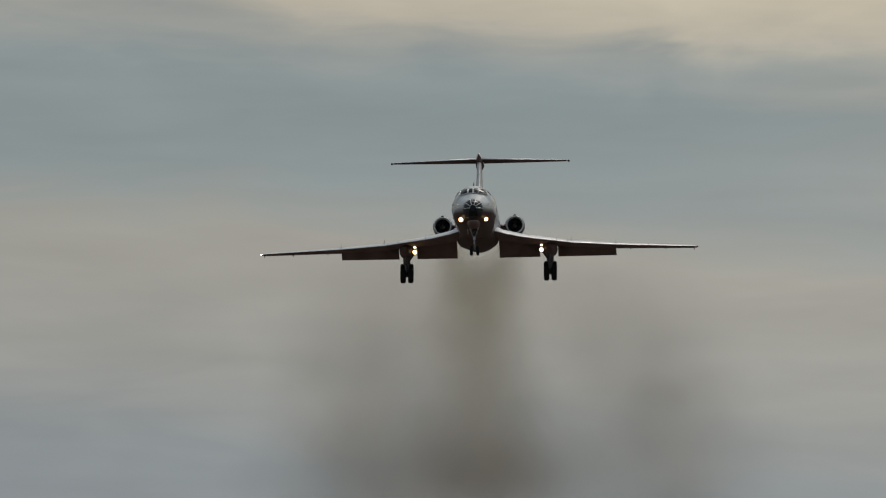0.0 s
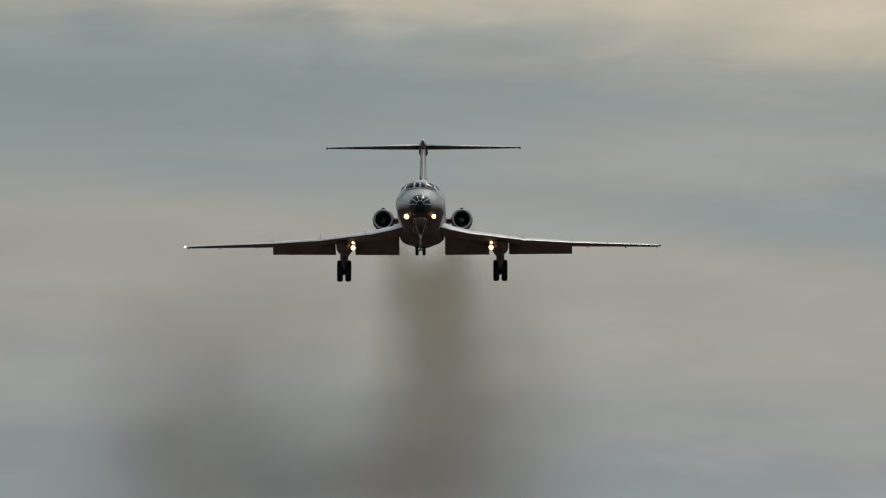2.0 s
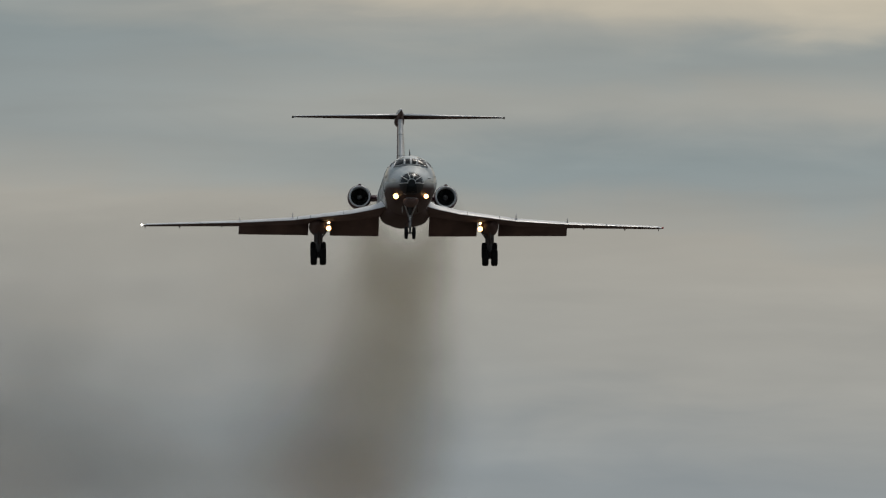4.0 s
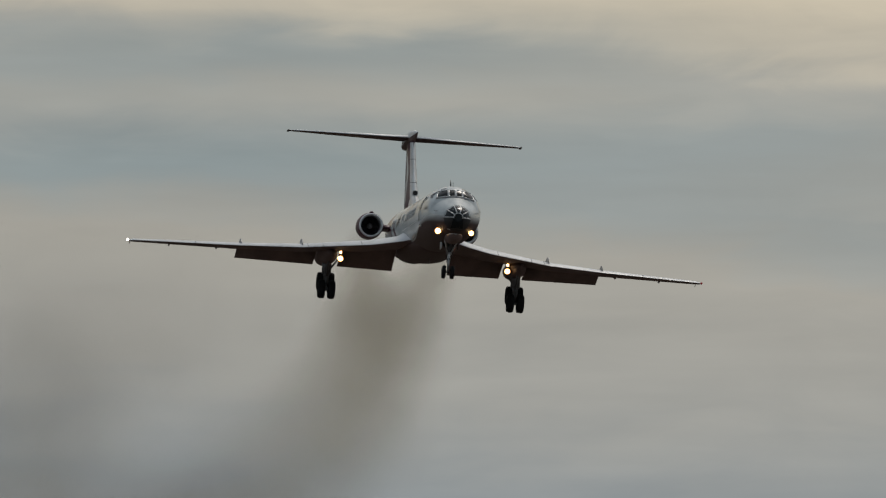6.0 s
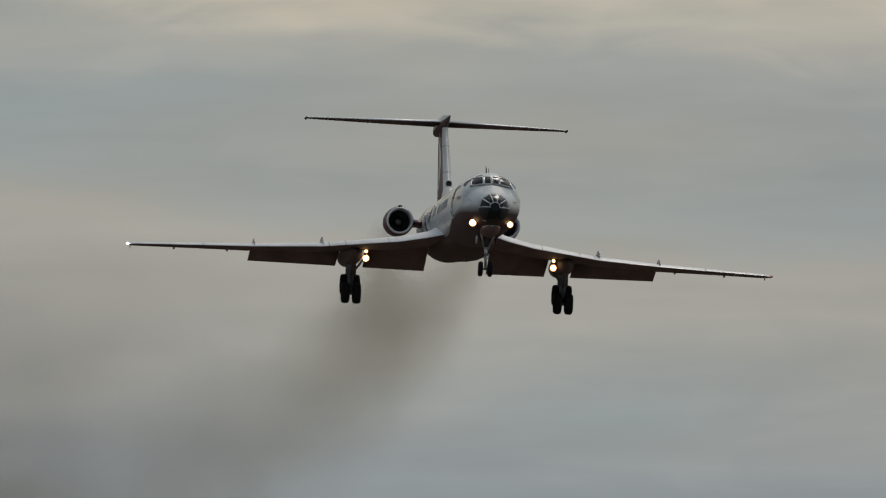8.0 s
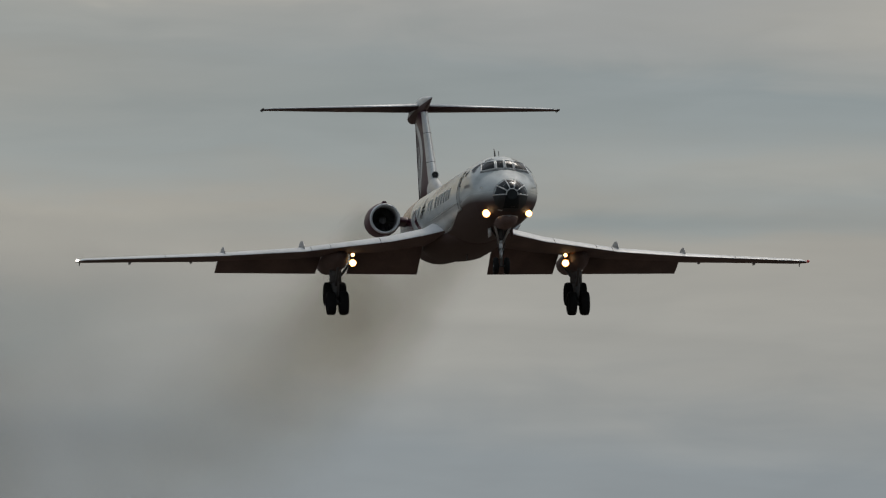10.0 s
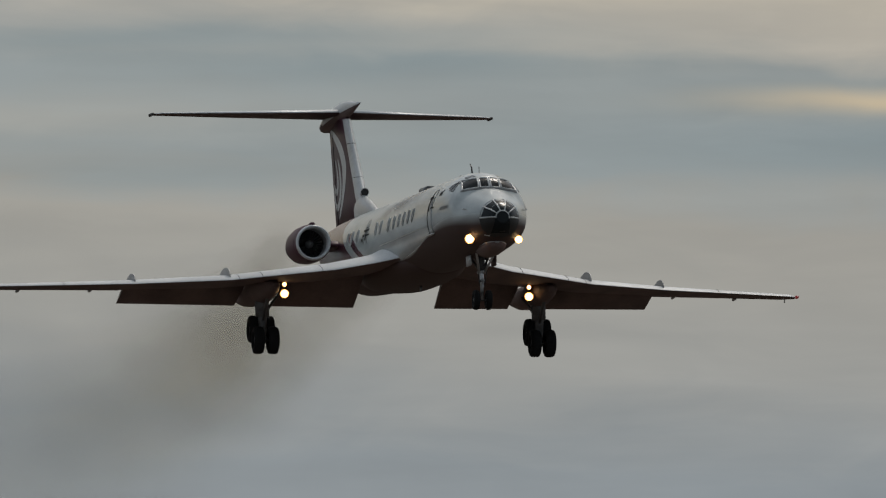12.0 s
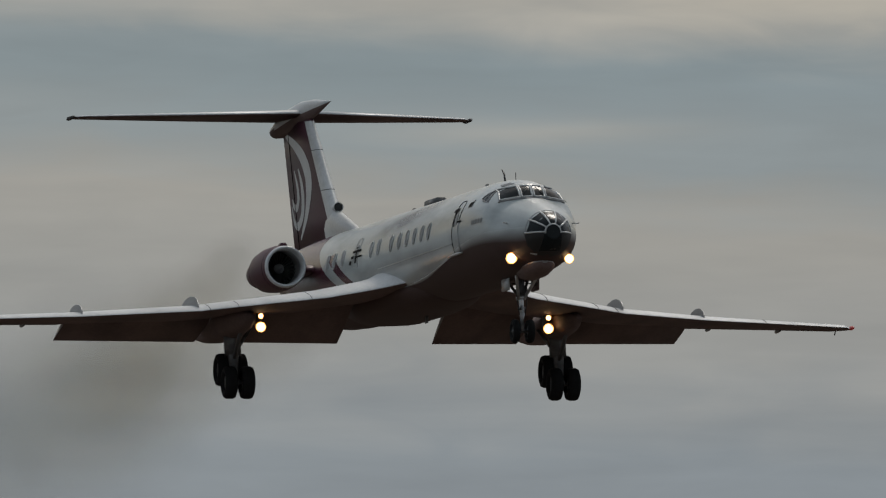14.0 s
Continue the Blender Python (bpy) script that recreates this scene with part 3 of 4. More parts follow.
    # flight deck windows, mirrored: (y, z) from ahead
    for s in (-1, 1):
        for quad in (((0.03, 0.70), (0.325, 0.69), (0.315, 1.02), (0.03, 1.035)),
                     ((0.375, 0.685), (0.905, 0.60), (0.80, 0.95), (0.37, 1.015))):
            part("windscreen_pane", front_pane([(s * y, z) for y, z in quad], 0.045), GLASS, body, "dark windscreen pane")
            rim = [body_front(s * (ya + (yb - ya) * k / 5), za + (zb - za) * k / 5, 0.045) for (ya, za), (yb, zb) in zip(quad, quad[1:] + quad[:1]) for k in range(5)]
            part("windscreen_frame", tube(rim + rim[:1], 0.028, 6), WHITE, body, "white window frame")
        for quad in (((-3.13, 0.60), (-3.50, 0.63), (-3.50, 0.91), (-3.36, 0.96)), ((-3.57, 0.64), (-3.86, 0.71), (-3.78, 0.80), (-3.57, 0.90))):
            grid = [[body_side(*(Vector(quad[0]).lerp(Vector(quad[1]), i / 4)).lerp(Vector(quad[3]).lerp(Vector(quad[2]), i / 4), j / 4), s, 0.014) for j in range(5)] for i in range(5)]
            part("flight_deck_pane", loft(grid, loop=False), GLASS, body, "dark side pane")
            rim = [body_side(xa + (xb - xa) * k / 4, za + (zb - za) * k / 4, s, 0.018) for (xa, za), (xb, zb) in zip(quad, quad[1:] + quad[:1]) for k in range(4)]
            part("flight_deck_frame", tube(rim + rim[:1], 0.014, 6), GREY, body)
        part("eyebrow_pane", front_pane([(s * y, z) for y, z in ((0.36, 1.10), (0.66, 1.03), (0.62, 1.10), (0.38, 1.17))], 0.04), GLASS, body)
        part("wiper", tube([body_front(s * y, z, 0.05) for y, z in ((0.3, 0.72), (0.2, 0.86), (0.12, 0.98))], 0.012, 5), DARK, body)
        part("window_sill", tube([body_front(s * y, z, 0.03) for y, z in ((0.0, 0.655), (0.3, 0.645), (0.6, 0.61), (0.94, 0.55))], 0.02, 6), GREY, body)
        # cabin windows with pale rims
        for x in (-9.4, -10.3, -11.25, -12.2, -13.2, -14.25, -15.9, -16.85, -20.6, -21.7, -22.6):
            part("cabin_window", side_patch(x - 0.13, x + 0.13, 0.03, 0.39, s, 0.010, round_=1.0), PANE, body)
            part("window_rim", tube([body_side(x + 0.17 * math.cos(a), 0.21 + 0.235 * math.sin(a), s, 0.012) for a in (2 * math.pi * i / 16 for i in range(17))], 0.014, 5), WHITE, body)
        # lamps under the nose
        for ly, lz, r in ((0.82, -1.08, 0.13 if s < 0 else 0.11), (0.70, -0.92, 0.05)):
            part("lamp_bowl", lathe([(-0.5, 0.05), (-0.2, r * 0.9), (0, r * 1.1), (0.03, r * 1.1), (0.03, r)], (-1.55, s * ly, lz), n=18), STEEL, body)
            part("nose_lamp", lathe([(0.005, r), (0.025, r * 0.6), (0.03, 0.002)], (-1.55, s * ly, lz), n=18), LAMP, body, "lit nose lamp")
            part("lamp_halo", lathe([(0.0, r * 0.98), (0.035, r * 1.0), (0.036, r * 1.22), (0.0, r * 1.24)], (-1.55, s * ly, lz), n=18), LAMP_HALO, body, "glowing amber ring for the lamp halo")
        # doors as raised outlines
        for x0, x1, z0, z1 in ((-6.3, -5.55, -0.62, 0.80), (-19.1, -18.5, -0.15, 0.66)):
            loop_ = [(x0, z0), (x0, z1 - 0.12), (x0 + 0.12, z1), (x1 - 0.12, z1), (x1, z1 - 0.12), (x1, z0), (x0, z0)]
            path = [body_side(xa + (xb - xa) * k / 6, za + (zb - za) * k / 6, s, 0.006) for (xa, za), (xb, zb) in zip(loop_, loop_[1:]) for k in range(6)]
            door = part("door", tube(path, 0.010 if x0 > -10 else 0.006, 5), MARK if x0 > -10 else GREY, body, "dark door outline" if x0 > -10 else "faint door outline")
            if x0 > -10:
                part("door_edge", tube([body_side(x1 + 0.02, z, s, 0.012) for z in (-0.6, -0.4, -0.2, 0.0, 0.2)], [0.012, 0.028, 0.03, 0.022, 0.01], 6), WHITE, door, "bright door edge")
            w = side_patch((x0 + x1) / 2 - 0.14, (x0 + x1) / 2 + 0.14, 0.12, 0.5, s, 0.012, round_=1.0)
            part("cabin_window", w, PANE, body)
            bars = ((x0 - 0.25, x0 + 0.35, z1 - 0.28, z1 - 0.18), (x0 + 0.1, x0 + 0.24, z1 - 0.7, z1 - 0.2), (x1 - 0.2, x1 + 0.3, z1 - 0.62, z1 - 0.56))
            if x0 < -10:    # emblem of dark bars on the rear exit
                bars = ((-19.3, -18.2, 0.26, 0.33), (-18.9, -18.7, -0.04, 0.42), (-19.4, -19.05, 0.10, 0.18), (-18.7, -18.0, 0.10, 0.15), (-19.55, -19.3, -0.06, 0.05))
            for bx0, bx1, bz0, bz1 in bars:
                part("marking_bar", side_patch(bx0, bx1, bz0, bz1, s, 0.014, n=3), MARK, body, "dark marking bar")
        # door sill, swollen and white to stand for the glint on it
        part("sill_glint", tube([body_side(x, -0.66, s, 0.03) for x in (-7.0, -6.6, -6.2, -5.8, -5.4)], [0.02, 0.035, 0.045, 0.045, 0.03], 8), WHITE, body, "door sill, its glint put in as white")
        # pale tube put in for the highlight along the belly edge
        part("flank_line", tube([body_side(x, z, s, 0.0) for x, z in ((-12.6, -1.02), (-11, -0.97), (-9.5, -0.88), (-8.2, -0.78), (-7.0, -0.68))], 0.014, 8), PALE, body, "pale strip for the highlight along the belly edge")
        # thin white line along the lower flank
        part("flank_line", tube([body_side(x, -0.34 + 0.006 * (x + 6), s, 0.0) for x in (-16, -14, -12, -10, -8, -6.4)], 0.010, 6), WHITE, body, "thin white line along the flank")
        part("flag_mark", side_patch(-4.95, -4.55, 0.56, 0.76, s, 0.012, n=3), MARK, body)
        part("flag_mark", side_patch(-4.93, -4.57, 0.70, 0.77, s, 0.016, n=3), WHITE, body)
        for k in range(5):
            part("name_bar", side_patch(-3.2 - 0.22 * k, -3.06 - 0.22 * k, 0.02, 0.15, s, 0.012, n=2), FAINT, body, "illegible grey lettering bar")
        part("pitot", tube([body_side(-1.6, -0.1, s, -0.02), body_side(-1.6, -0.1, s, 0.12) + Vector((0.05, 0, 0)), body_side(-1.6, -0.1, s, 0.13) + Vector((0.25, 0, 0))], 0.015, 6), BARE, body)
    part("spine_box", box(-15.6, -14.0, -0.15, 0.15, 1.27, 1.50, 0.03), STEEL, body, "dark box aerial on the spine")
    part("blade_aerial", box(-8.3, -8.0, -0.02, 0.02, 1.30, 1.45, 0.01), STEEL, body)
    part("mast_aerial", tube([(-5.85, 0, 1.3), (-5.88, 0, 1.42), (-5.98, 0, 1.58), (-6.25, 0, 1.72)], [0.035, 0.03, 0.025, 0.018], 8), DARK, body, "curved dark mast aerial")
    part("whip_aerial", tube([(-4.5, 0, 1.26), (-4.53, 0, 1.52)], 0.012, 6), DARK, body)
    part("belly_aerial", box(-16.2, -15.9, -0.02, 0.02, -1.92, -1.70, 0.01), STEEL, body)
    part("beacon", lathe([(-0.02, 0.08), (0.05, 0.075), (0.1, 0.04), (0.11, 0.002)], (-17.5, 0.0, 1.33), "z", 12), DARK, body)


def build_airliner():
    plane = tagged(new("airliner"), "white twin-jet airliner with maroon tail, wheels and flaps down", "airliner")
    build_body(plane)
    for side in (-1, 1):
        build_wing(plane, side)
        build_main_gear(plane, side)
        build_engine(plane, side)
    build_nose_gear(plane)
    build_tail(plane)
    return plane


# ---------------------------------------------------------------- ground and sky
def build_ground():
    m, n, l, b = base_material("dry_field")
    tc = n.new("ShaderNodeTexCoord")
    r = []
    for sc, det in ((0.004, 8), (0.6, 5)):
        k = n.new("ShaderNodeTexNoise")
        k.inputs["Scale"].default_value, k.inputs["Detail"].default_value = sc, det
        l.new(tc.outputs["Object"], k.inputs["Vector"])
        r.append(k)
    ramp = n.new("ShaderNodeValToRGB")
    ramp.color_ramp.elements[0].position, ramp.color_ramp.elements[1].position = 0.35, 0.65
    ramp.color_ramp.elements[0].color, ramp.color_ramp.elements[1].color = (0.055, 0.042, 0.031, 1), (0.095, 0.072, 0.054, 1)
    mix = n.new("ShaderNodeMath")
    mix.operation = "ADD"
    half = n.new("ShaderNodeMath")
    half.operation = "MULTIPLY_ADD"
    half.inputs[1].default_value, half.inputs[2].default_value = 0.3, -0.15
    l.new(r[1].outputs[0], half.inputs[0])
    l.new(r[0].outputs[0], mix.inputs[0])
    l.new(half.outputs[0], mix.inputs[1])
    l.new(mix.outputs[0], ramp.inputs[0])
    l.new(ramp.outputs[0], b.inputs["Base Color"])
    b.inputs["Roughness"].default_value = 0.95
    bm = bmesh.new()
    bmesh.ops.create_circle(bm, cap_ends=True, radius=6000, segments=96)
    tagged(new("ground", finish(bm, "ground", m, False)), "flat dull brown field", "ground", kind="structure")


def build_sky():
    """A far arc of sky, coloured by layers and streaks of cloud. UV: turn and height in degrees."""
    m, n, l, b = base_material("cloudy_sky")
    n.remove(b)
    em = n.new("ShaderNodeEmission")
    l.new(em.outputs[0], n["Material Output"].inputs[0])
    uv = n.new("ShaderNodeUVMap")
    sep = n.new("ShaderNodeSeparateXYZ")
    l.new(uv.outputs[0], sep.inputs[0])

    def op(kind, p, q=0.0, r=0.0):
        k = n.new("ShaderNodeMath")
        k.operation = kind
        for i, v in enumerate((p, q, r)):
            if isinstance(v, (int, float)):
                k.inputs[i].default_value = v
            else:
                l.new(v, k.inputs[i])
        return k.outputs[0]

    def noise_at(sx, sy, detail, seed, warp=0.0):
        mp = n.new("ShaderNodeMapping")
        mp.inputs["Scale"].default_value = (sx, sy, 1)
        mp.inputs["Location"].default_value = (seed, seed * 0.7, seed * 1.3)
        l.new(uv.outputs[0], mp.inputs[0])
        k = n.new("ShaderNodeTexNoise")
        k.inputs["Scale"].default_value, k.inputs["Detail"].default_value, k.inputs["Roughness"].default_value = 1.0, detail, 0.5
        k.inputs["Distortion"].default_value = warp
        l.new(mp.outputs[0], k.inputs["Vector"])
        return op("SUBTRACT", k.outputs[0], 0.5)
    az, el = sep.outputs[0], sep.outputs[1]
    broad, streak, wisp = noise_at(0.7, 3.2, 4, 3.1, 0.4), noise_at(1.2, 9.0, 5, 8.7, 0.3), noise_at(3.0, 26.0, 4, 5.5, 0.2)
    tilt = op("ADD", op("MULTIPLY_ADD", az, 0.0717, el), op("SUBTRACT", op("MULTIPLY", op("MINIMUM", op("ADD", az, 1.0), 0.0), 0.022), op("MULTIPLY", op("MAXIMUM", op("SUBTRACT", az, 1.5), 0.0), 0.012)))
    puff = noise_at(2.6, 8.0, 9, 12.3, 0.8)
    h = op("ADD", tilt, op("ADD", op("MULTIPLY", puff, 0.15), op("ADD", op("MULTIPLY", broad, 0.15), op("MULTIPLY", streak, 0.07))))
    layer = n.new("ShaderNodeMapRange")
    layer.inputs["From Min"].default_value, layer.inputs["From Max"].default_value = 1.8, 3.4
    l.new(h, layer.inputs[0])
    ramp = n.new("ShaderNodeValToRGB")
    cr = ramp.color_ramp
    stops = ((0.0, (0.262, 0.288, 0.302)), (0.20, (0.268, 0.294, 0.304)), (0.34, (0.336, 0.335, 0.312)), (0.51, (0.366, 0.352, 0.313)),
             (0.59, (0.288, 0.317, 0.314)), (0.71, (0.272, 0.309, 0.312)), (0.775, (0.365, 0.36, 0.325)), (0.81, (0.48, 0.44, 0.36)), (0.89, (0.56, 0.50, 0.39)))
    cr.elements[0].position, cr.elements[0].color = stops[0][0], (*stops[0][1], 1)
    cr.elements[1].position, cr.elements[1].color = stops[-1][0], (*stops[-1][1], 1)
    for p, c in stops[1:-1]:
        cr.elements.new(p).color = (*c, 1)
    l.new(layer.outputs[0], ramp.inputs[0])
    col = ramp.outputs[0]

    def add(colour, fac):
        nonlocal col
        k = n.new("ShaderNodeMix")
        k.data_type = "RGBA"
        l.new(fac, k.inputs[0])
        l.new(col, k.inputs[6])
        k.inputs[7].default_value = (*colour, 1)
        col = k.outputs[2]

    def cloud(colour, a, e, wide, high, strength):
        """A soft streak of cloud at turn a, height e, with ragged edges."""
        u = op("DIVIDE", op("ADD", op("SUBTRACT", az, a), op("MULTIPLY", broad, wide * 0.6)), wide)
        v = op("DIVIDE", op("ADD", op("SUBTRACT", el, e), op("ADD", op("MULTIPLY", streak, high * 1.2), op("ADD", op("MULTIPLY", puff, high * 1.4), op("MULTIPLY", broad, 0.06)))), high)
        d = op("ADD", op("MULTIPLY", u, u), op("MULTIPLY", v, v))
        g = op("POWER", 2.718, op("MULTIPLY", d, -1.0))
        add(colour, op("MULTIPLY", g, strength))
    BLUE, LIGHT, WARM = (0.245, 0.290, 0.298), (0.40, 0.385, 0.34), (0.62, 0.50, 0.33)
    cloud(BLUE, -2.35, 3.25, 0.5, 0.05, 0.6)
    cloud((0.47, 0.43, 0.36), 5.2, 2.74, 1.2, 0.08, 0.9)
    cloud((0.42, 0.40, 0.35), 7.2, 2.61, 1.0, 0.05, 0.7)
    cloud(BLUE, -4.12, 3.13, 1.1, 0.16, 0.8)
    cloud(BLUE, -2.92, 3.14, 0.6, 0.10, 0.7)
    cloud(LIGHT, -1.68, 3.00, 0.5, 0.10, 0.5)
    cloud(BLUE, -1.23, 2.86, 0.75, 0.045, 0.8)
    cloud(BLUE, -0.83, 3.08, 0.7, 0.08, 0.6)
    cloud(LIGHT, -0.70, 2.98, 0.8, 0.06, 0.8)
    cloud(LIGHT, 0.57, 2.93, 0.28, 0.06, 0.5)
    cloud(BLUE, 0.97, 3.00, 0.35, 0.10, 0.4)
    cloud(BLUE, 0.97, 2.24, 0.4, 0.10, 0.6)
    cloud((0.350, 0.338, 0.302), 0.85, 2.79, 0.8, 0.12, 0.8)
    cloud((0.30, 0.315, 0.315), 2.47, 2.98, 1.1, 0.20, 0.85)
    cloud(BLUE, 3.62, 2.745, 0.6, 0.03, 0.7)
    cloud(LIGHT, 3.08, 2.59, 0.9, 0.06, 0.6)
    cloud(BLUE, 2.38, 2.465, 0.6, 0.03, 0.7)
    cloud(BLUE, 3.58, 2.45, 0.4, 0.03, 0.5)
    cloud(BLUE, 4.08, 2.68, 0.5, 0.035, 0.8)
    cloud(BLUE, 5.38, 2.50, 0.9, 0.06, 0.8)
    cloud(WARM, 5.12, 2.60, 0.35, 0.025, 0.85)
    cloud(BLUE, 5.48, 2.635, 0.6, 0.012, 0.6)
    cloud(LIGHT, 5.28, 2.42, 0.7, 0.04, 0.5)
    cloud(BLUE, 6.98, 2.47, 1.1, 0.07, 0.8)
    cloud(LIGHT, 7.17, 2.35, 0.3, 0.025, 0.6)
    k = n.new("ShaderNodeMix")
    k.data_type, k.blend_type = "RGBA", "MULTIPLY"
    k.inputs[0].default_value = 1.0
    l.new(col, k.inputs[6])
    grey = n.new("ShaderNodeCombineXYZ")
    var = op("ADD", op("ADD", op("MULTIPLY_ADD", op("MAXIMUM", az, 0.0), -0.0147, 1.04), op("MULTIPLY", op("MINIMUM", az, 0.0), 0.018)), op("ADD", op("MULTIPLY", streak, 0.22), op("ADD", op("MULTIPLY", wisp, 0.07), op("MULTIPLY", puff, 0.14))))
    east = op("MAXIMUM", az, 0.0)
    for i, k2 in enumerate((-0.002, 0.0, 0.005)):
        l.new(op("MULTIPLY", var, op("MULTIPLY_ADD", east, k2, 1.0)), grey.inputs[i])
    l.new(grey.outputs[0], k.inputs[7])
    l.new(k.outputs[2], em.inputs[0])
    em.inputs[1].default_value = 1.0
    R = 4600.0
    bm = bmesh.new()
    lay = bm.loops.layers.uv.new("turn_height")
    azs, els = np.linspace(-30, 34, 65), np.linspace(-0.5, 10, 24)
    vs = [[bm.verts.new((R * math.sin(radians(a)) * math.cos(radians(e)), R * math.cos(radians(a)) * math.cos(radians(e)), R * math.sin(radians(e)))) for e in els] for a in azs]
    for i in range(64):
        for j in range(23):
            f = bm.faces.new((vs[i][j], vs[i + 1][j], vs[i + 1][j + 1], vs[i][j + 1]))
            for lp, (p, q) in zip(f.loops, ((i, j), (i + 1, j), (i + 1, j + 1), (i, j + 1))):
                lp[lay].uv = (azs[p], els[q])
    me = bpy.data.meshes.new("sky_backdrop")
    bm.to_mesh(me)
    bm.free()
    me.materials.append(m)
    tagged(new("sky_backdrop", me), "streaky grey and beige evening cloud", "sky", kind="structure")


build_ground()
build_sky()
airliner = build_airliner()

# ---------------------------------------------------------------- smoke
PLANE = [  # seconds, nose x, y, z, lean, pitch, turn
    (0.0, -93.2, 1781.7, 93.59, 1.07, -1.38, -87.95), (0.5, -87.0, 1745.1, 91.30, 1.12, -1.30, -88.06),
    (1.0, -80.7, 1708.5, 88.98, 0.91, -1.13, -88.09), (1.5, -74.6, 1671.9, 86.64, 0.57, -0.91, -88.12),
    (2.0, -68.4, 1635.2, 84.34, 0.19, -0.82, -87.98), (2.5, -62.2, 1598.6, 82.01, -0.10, -0.65, -87.83),
    (3.0, -55.9, 1562.0, 79.70, -0.32, -0.51, -87.67), (3.5, -49.5, 1525.4, 77.44, -0.22, -0.54, -87.37),
    (5.8, -16.6, 1357.1, 66.93, -3.34, -0.31, -85.00), (6.0, -13.5, 1342.5, 65.97, -4.13, -0.17, -84.55),
    (6.5, -5.8, 1305.9, 63.66, -4.72, -0.02, -84.45), (7.0, 1.6, 1269.2, 61.37, -3.95, 0.03, -84.91),
    (7.5, 8.5, 1232.5, 59.18, -3.24, -0.23, -85.62), (8.0, 14.96, 1195.8, 57.04, -2.77, -0.63, -86.17),
    (10.5, 46.98, 1011.9, 45.92, 0.43, -1.38, -85.73), (11.0, 53.43, 975.0, 43.71, -0.07, -1.57, -85.37),
    (11.5, 60.2, 938.1, 41.44, 0.16, -1.59, -84.96), (12.0, 67.24, 901.0, 39.11, -0.31, -1.38, -84.50),
    (12.5, 74.45, 863.9, 36.79, -1.01, -1.22, -84.04), (13.0, 81.56, 826.6, 34.51, -1.36, -1.18, -84.0),
    (13.5, 88.49, 789.3, 32.32, -1.28, -1.46, -84.23), (14.0, 95.29, 751.8, 30.19, 0.08, -1.91, -84.40)]
TIMES = [r[0] for r in PLANE]
BACK = 28.4  # nozzles behind the nose


def plane_at(t):
    """Nose and turn at any time; before the start it flies straight in."""
    if t < 0:
        x, y, z = PLANE[0][1:4]
        return Vector((x + 13.8 * t, y - 73.3 * t, z - 4.6 * t)), PLANE[0][6]
    return Vector([float(np.interp(t, TIMES, [r[i] for r in PLANE])) for i in (1, 2, 3)]), float(np.interp(t, TIMES, [r[6] for r in PLANE]))


def curl_drift(t):
    """How far the cross wind has carried the two old curls from the trail."""
    return float(np.interp(t, (0, 0.5, 1.5, 3.5, 6.0, 8.0, 10.3, 14), (1.0, -0.5, -5.0, -10.5, -24.0, -15.0, -6.0, 0.0)))


def smoke_place(t, age, side, rise):
    """Where the smoke of one age hangs at time t: left in the air, carried by the wind, sinking in the wake."""
    p, turn = plane_at(t - age)
    fw = Vector((math.cos(radians(turn)), math.sin(radians(turn)), 0))
    left = Vector((-fw.y, fw.x, 0))
    wind = float(np.interp(t - age, [-2, 0, 4.5, 8, 14], [10.1, 9.7, 10.9, 8.8, 8.4]))
    sink = 2.9 * age + 9.0 * (1 - math.exp(-age / 0.8))
    return p - fw * BACK + left * side + Vector((wind * age, 0, 0.25 - sink + rise)), turn


def smoke_material(name, colour):
    m, n, l, b = base_material(name)
    n.remove(b)
    at = n.new("ShaderNodeAttribute")
    at.attribute_name = "soot"
    df, tl, tr = n.new("ShaderNodeBsdfDiffuse"), n.new("ShaderNodeBsdfTranslucent"), n.new("ShaderNodeBsdfTransparent")
    for k in (df, tl):
        k.inputs[0].default_value = (*colour, 1)
    both, mix = n.new("ShaderNodeMixShader"), n.new("ShaderNodeMixShader")
    l.new(df.outputs[0], both.inputs[1])
    l.new(tl.outputs[0], both.inputs[2])
    l.new(at.outputs["Fac"], mix.inputs[0])
    l.new(tr.outputs[0], mix.inputs[1])
    l.new(both.outputs[0], mix.inputs[2])
    l.new(mix.outputs[0], n["Material Output"].inputs[0])
    return m


FRESH_SMOKE = smoke_material("fresh_smoke", (0.245, 0.212, 0.125))
SMOKE = smoke_material("exhaust_smoke", (0.25, 0.21, 0.152))


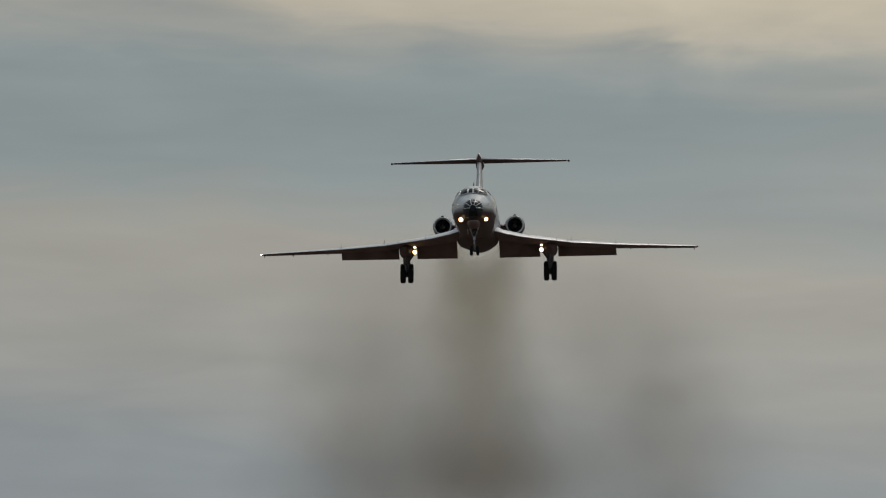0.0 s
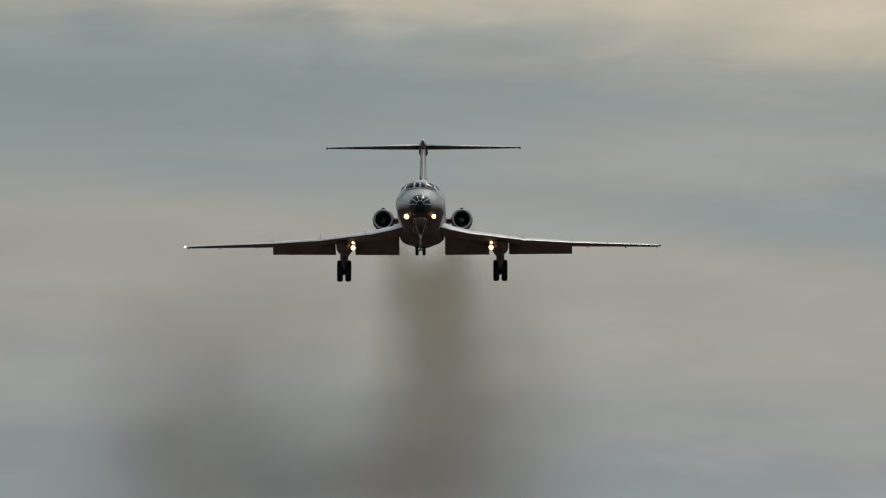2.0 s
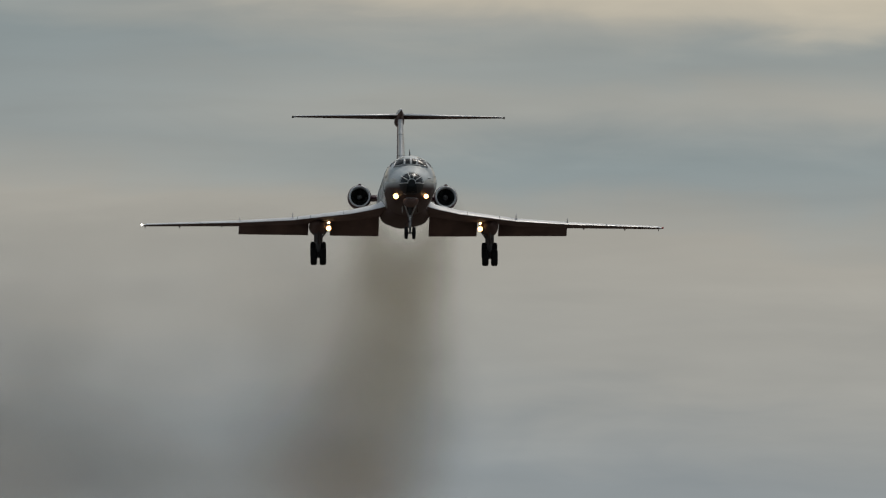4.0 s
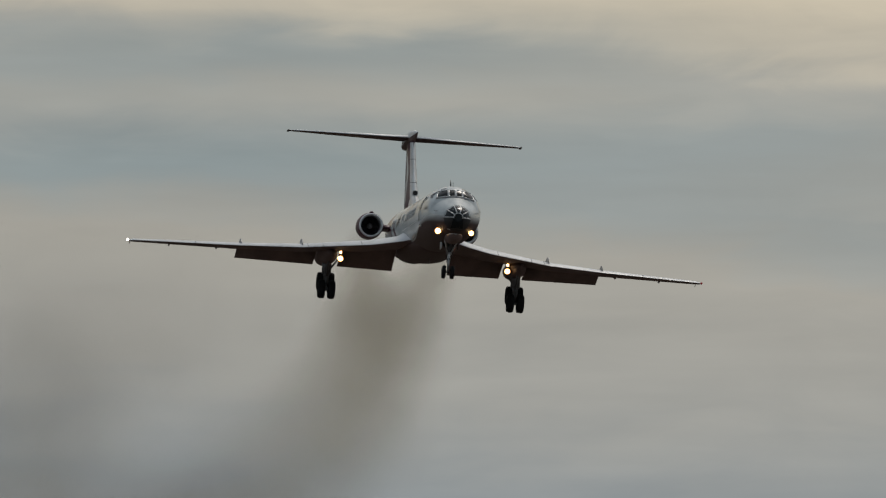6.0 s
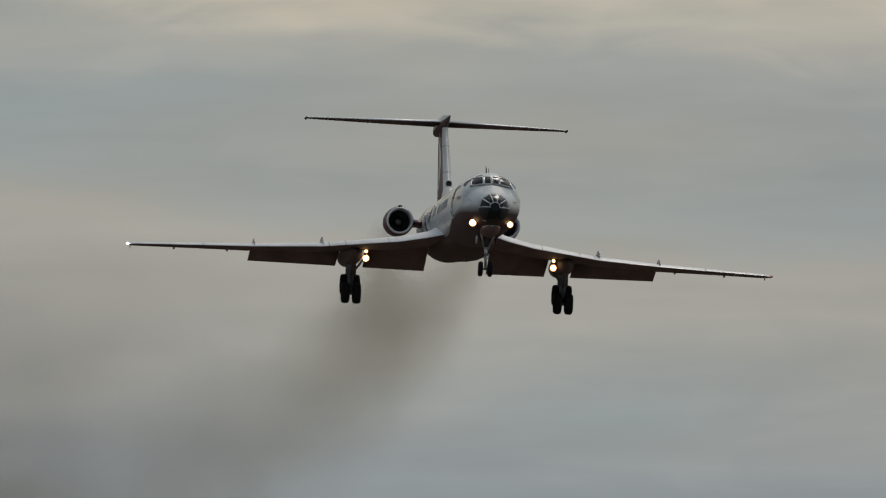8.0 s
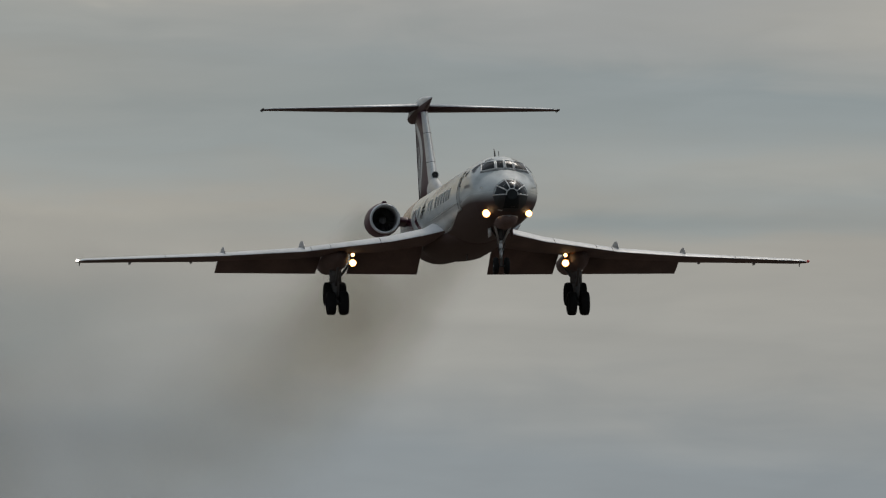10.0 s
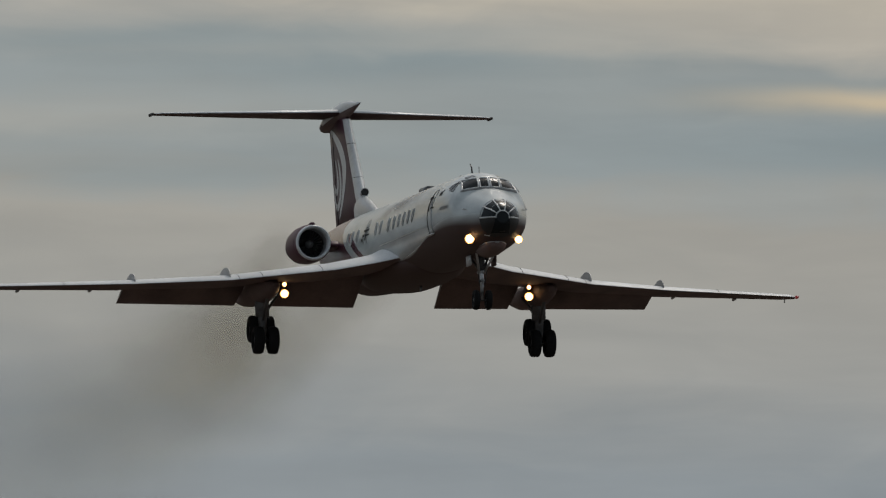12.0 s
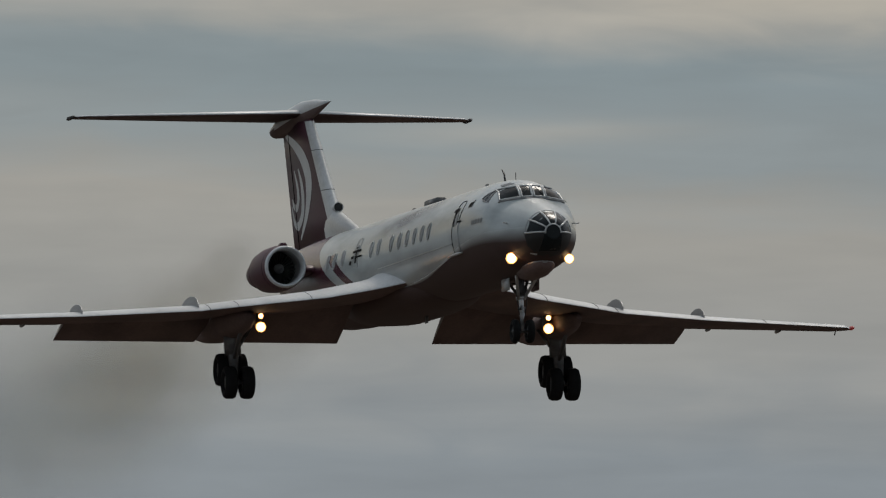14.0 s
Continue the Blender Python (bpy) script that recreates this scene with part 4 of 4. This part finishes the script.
def smoke_puff(seed, wide, high, peak, stuff=None):
    """One soft bowl-shaped billow whose density fades out to its rim."""
    rnd = random.Random(seed)
    n = 26
    off = Vector((rnd.uniform(0, 50), rnd.uniform(0, 50), 0))
    verts, dens, faces = [], [], []
    for i in range(n + 1):
        for j in range(n + 1):
            u, v = -1 + 2 * i / n, -1 + 2 * j / n
            r = math.hypot(u, v)
            k = noise.noise(Vector((u * 1.6, v * 1.6, 0)) + off)
            k2 = noise.noise(Vector((u * 4, v * 4, 3)) + off)
            depth = (r * r * 0.5 + k * 0.25) * wide
            verts.append((-depth, u * wide, v * high))
            q = max(0.0, 1 - r * (1 + 0.25 * k))
            dens.append(0.88 * peak * (q * q * (3 - 2 * q)) * max(0.0, 1 + 0.4 * k + 0.2 * k2))
    for i in range(n):
        for j in range(n):
            a = i * (n + 1) + j
            quad = (a, a + 1, a + n + 2, a + n + 1)
            if max(dens[k] for k in quad) > 0.0005:
                faces.append(quad)
    me = bpy.data.meshes.new("smoke_puff")
    me.from_pydata(verts, [], faces)
    at = me.attributes.new("soot", "FLOAT", "POINT")
    at.data.foreach_set("value", dens)
    me.materials.append(stuff or SMOKE)
    for p in me.polygons:
        p.use_smooth = True
    ob = new("smoke_puff", me)
    return tagged(ob, "thin grey-brown exhaust smoke trailing behind the airliner", "smoke", "exhaust smoke", "stuff")


PUFFS = []  # object, age, side, rise
SEED = 0
for age in (0.04, 0.08, 0.12, 0.17, 0.22, 0.28, 0.35, 0.43):
    for side in (-2.38, 2.38):
        SEED += 1
        size = 0.9 + 5.0 * age
        PUFFS.append((smoke_puff(SEED, size, size * 0.95, 0.17, FRESH_SMOKE), age, side * (1 - 1.4 * age), 0.0))
for i in range(22):
    age = 0.42 * 1.155 ** i
    SEED += 1
    wide = float(np.interp(age, (0.4, 1, 1.6, 2.5, 4, 5.5, 8), (4.4, 5.0, 5.6, 6.4, 7.4, 10.0, 15.0)))
    high = float(np.interp(age, (0.4, 1, 2.5, 4, 8), (3.6, 5.0, 7.0, 8.5, 11.0)))
    peak = float(np.interp(age, (0.4, 1, 1.6, 2.5, 4, 6, 8), (0.17, 0.115, 0.10, 0.10, 0.09, 0.085, 0.09)))
    PUFFS.append((smoke_puff(SEED, wide, high, peak, FRESH_SMOKE if age < 2.6 else SMOKE), age, 0.0, 0.0))
for age in (5.1, 5.7, 6.3):  # the trail curls over at its foot
    SEED += 1
    PUFFS.append((smoke_puff(SEED, 8.5, 4.5, 0.14), age, 0.0, 0.0))
for age in (5.4, 6.8, 8.0):  # thin veil between the column and its two curls
    SEED += 1
    PUFFS.append((smoke_puff(SEED, 17.0, 10.0, 0.25), age, -3.1, 0.5))
for age, out, rise, wide, high, peak in ((1.5, 3.5, 4.0, 5.0, 5.5, 0.08), (2.3, 5.0, 5.0, 6.5, 7.0, 0.09), (3.6, 7.5, 5.5, 8.0, 8.5, 0.12), (4.8, 10.0, 6.0, 9.0, 10.5, 0.17), (6.2, 12.0, 3.0, 9.0, 12.0, 0.22), (7.8, 12.5, -1.0, 11.0, 11.5, 0.26)):
    for side in (-1, 1):
        SEED += 1
        thick = float(np.interp(age, (2, 4, 5, 8), (1.0, 1.25, 1.2, 1.2))) if side < 0 else float(np.interp(age, (2, 3.6, 4.8, 6.2), (0.75, 0.9, 1.1, 1.3)))
        apart = out if side < 0 else out + float(np.interp(age, (3.6, 6.2), (0.0, 1.5)))
        PUFFS.append((smoke_puff(SEED, wide * 1.15, high * 1.1, peak * thick * 0.9), age, side * apart, rise + 1.2))


# ---------------------------------------------------------------- what moves
def motions():
    walk(airliner, [(t, pose(x, y, z, rx, ry, rz)) for t, x, y, z, rx, ry, rz in PLANE])
    for ob, age, side, rise in PUFFS:
        rows = []
        for i in range(29):
            t = i * 0.5
            p, turn = smoke_place(t, age, side, rise)
            if abs(side) > 3:
                p.x += curl_drift(t) * min(1.0, age / 5)
            rows.append((t, pose(*p, 0, 0, turn)))
        walk(ob, rows)


motions()
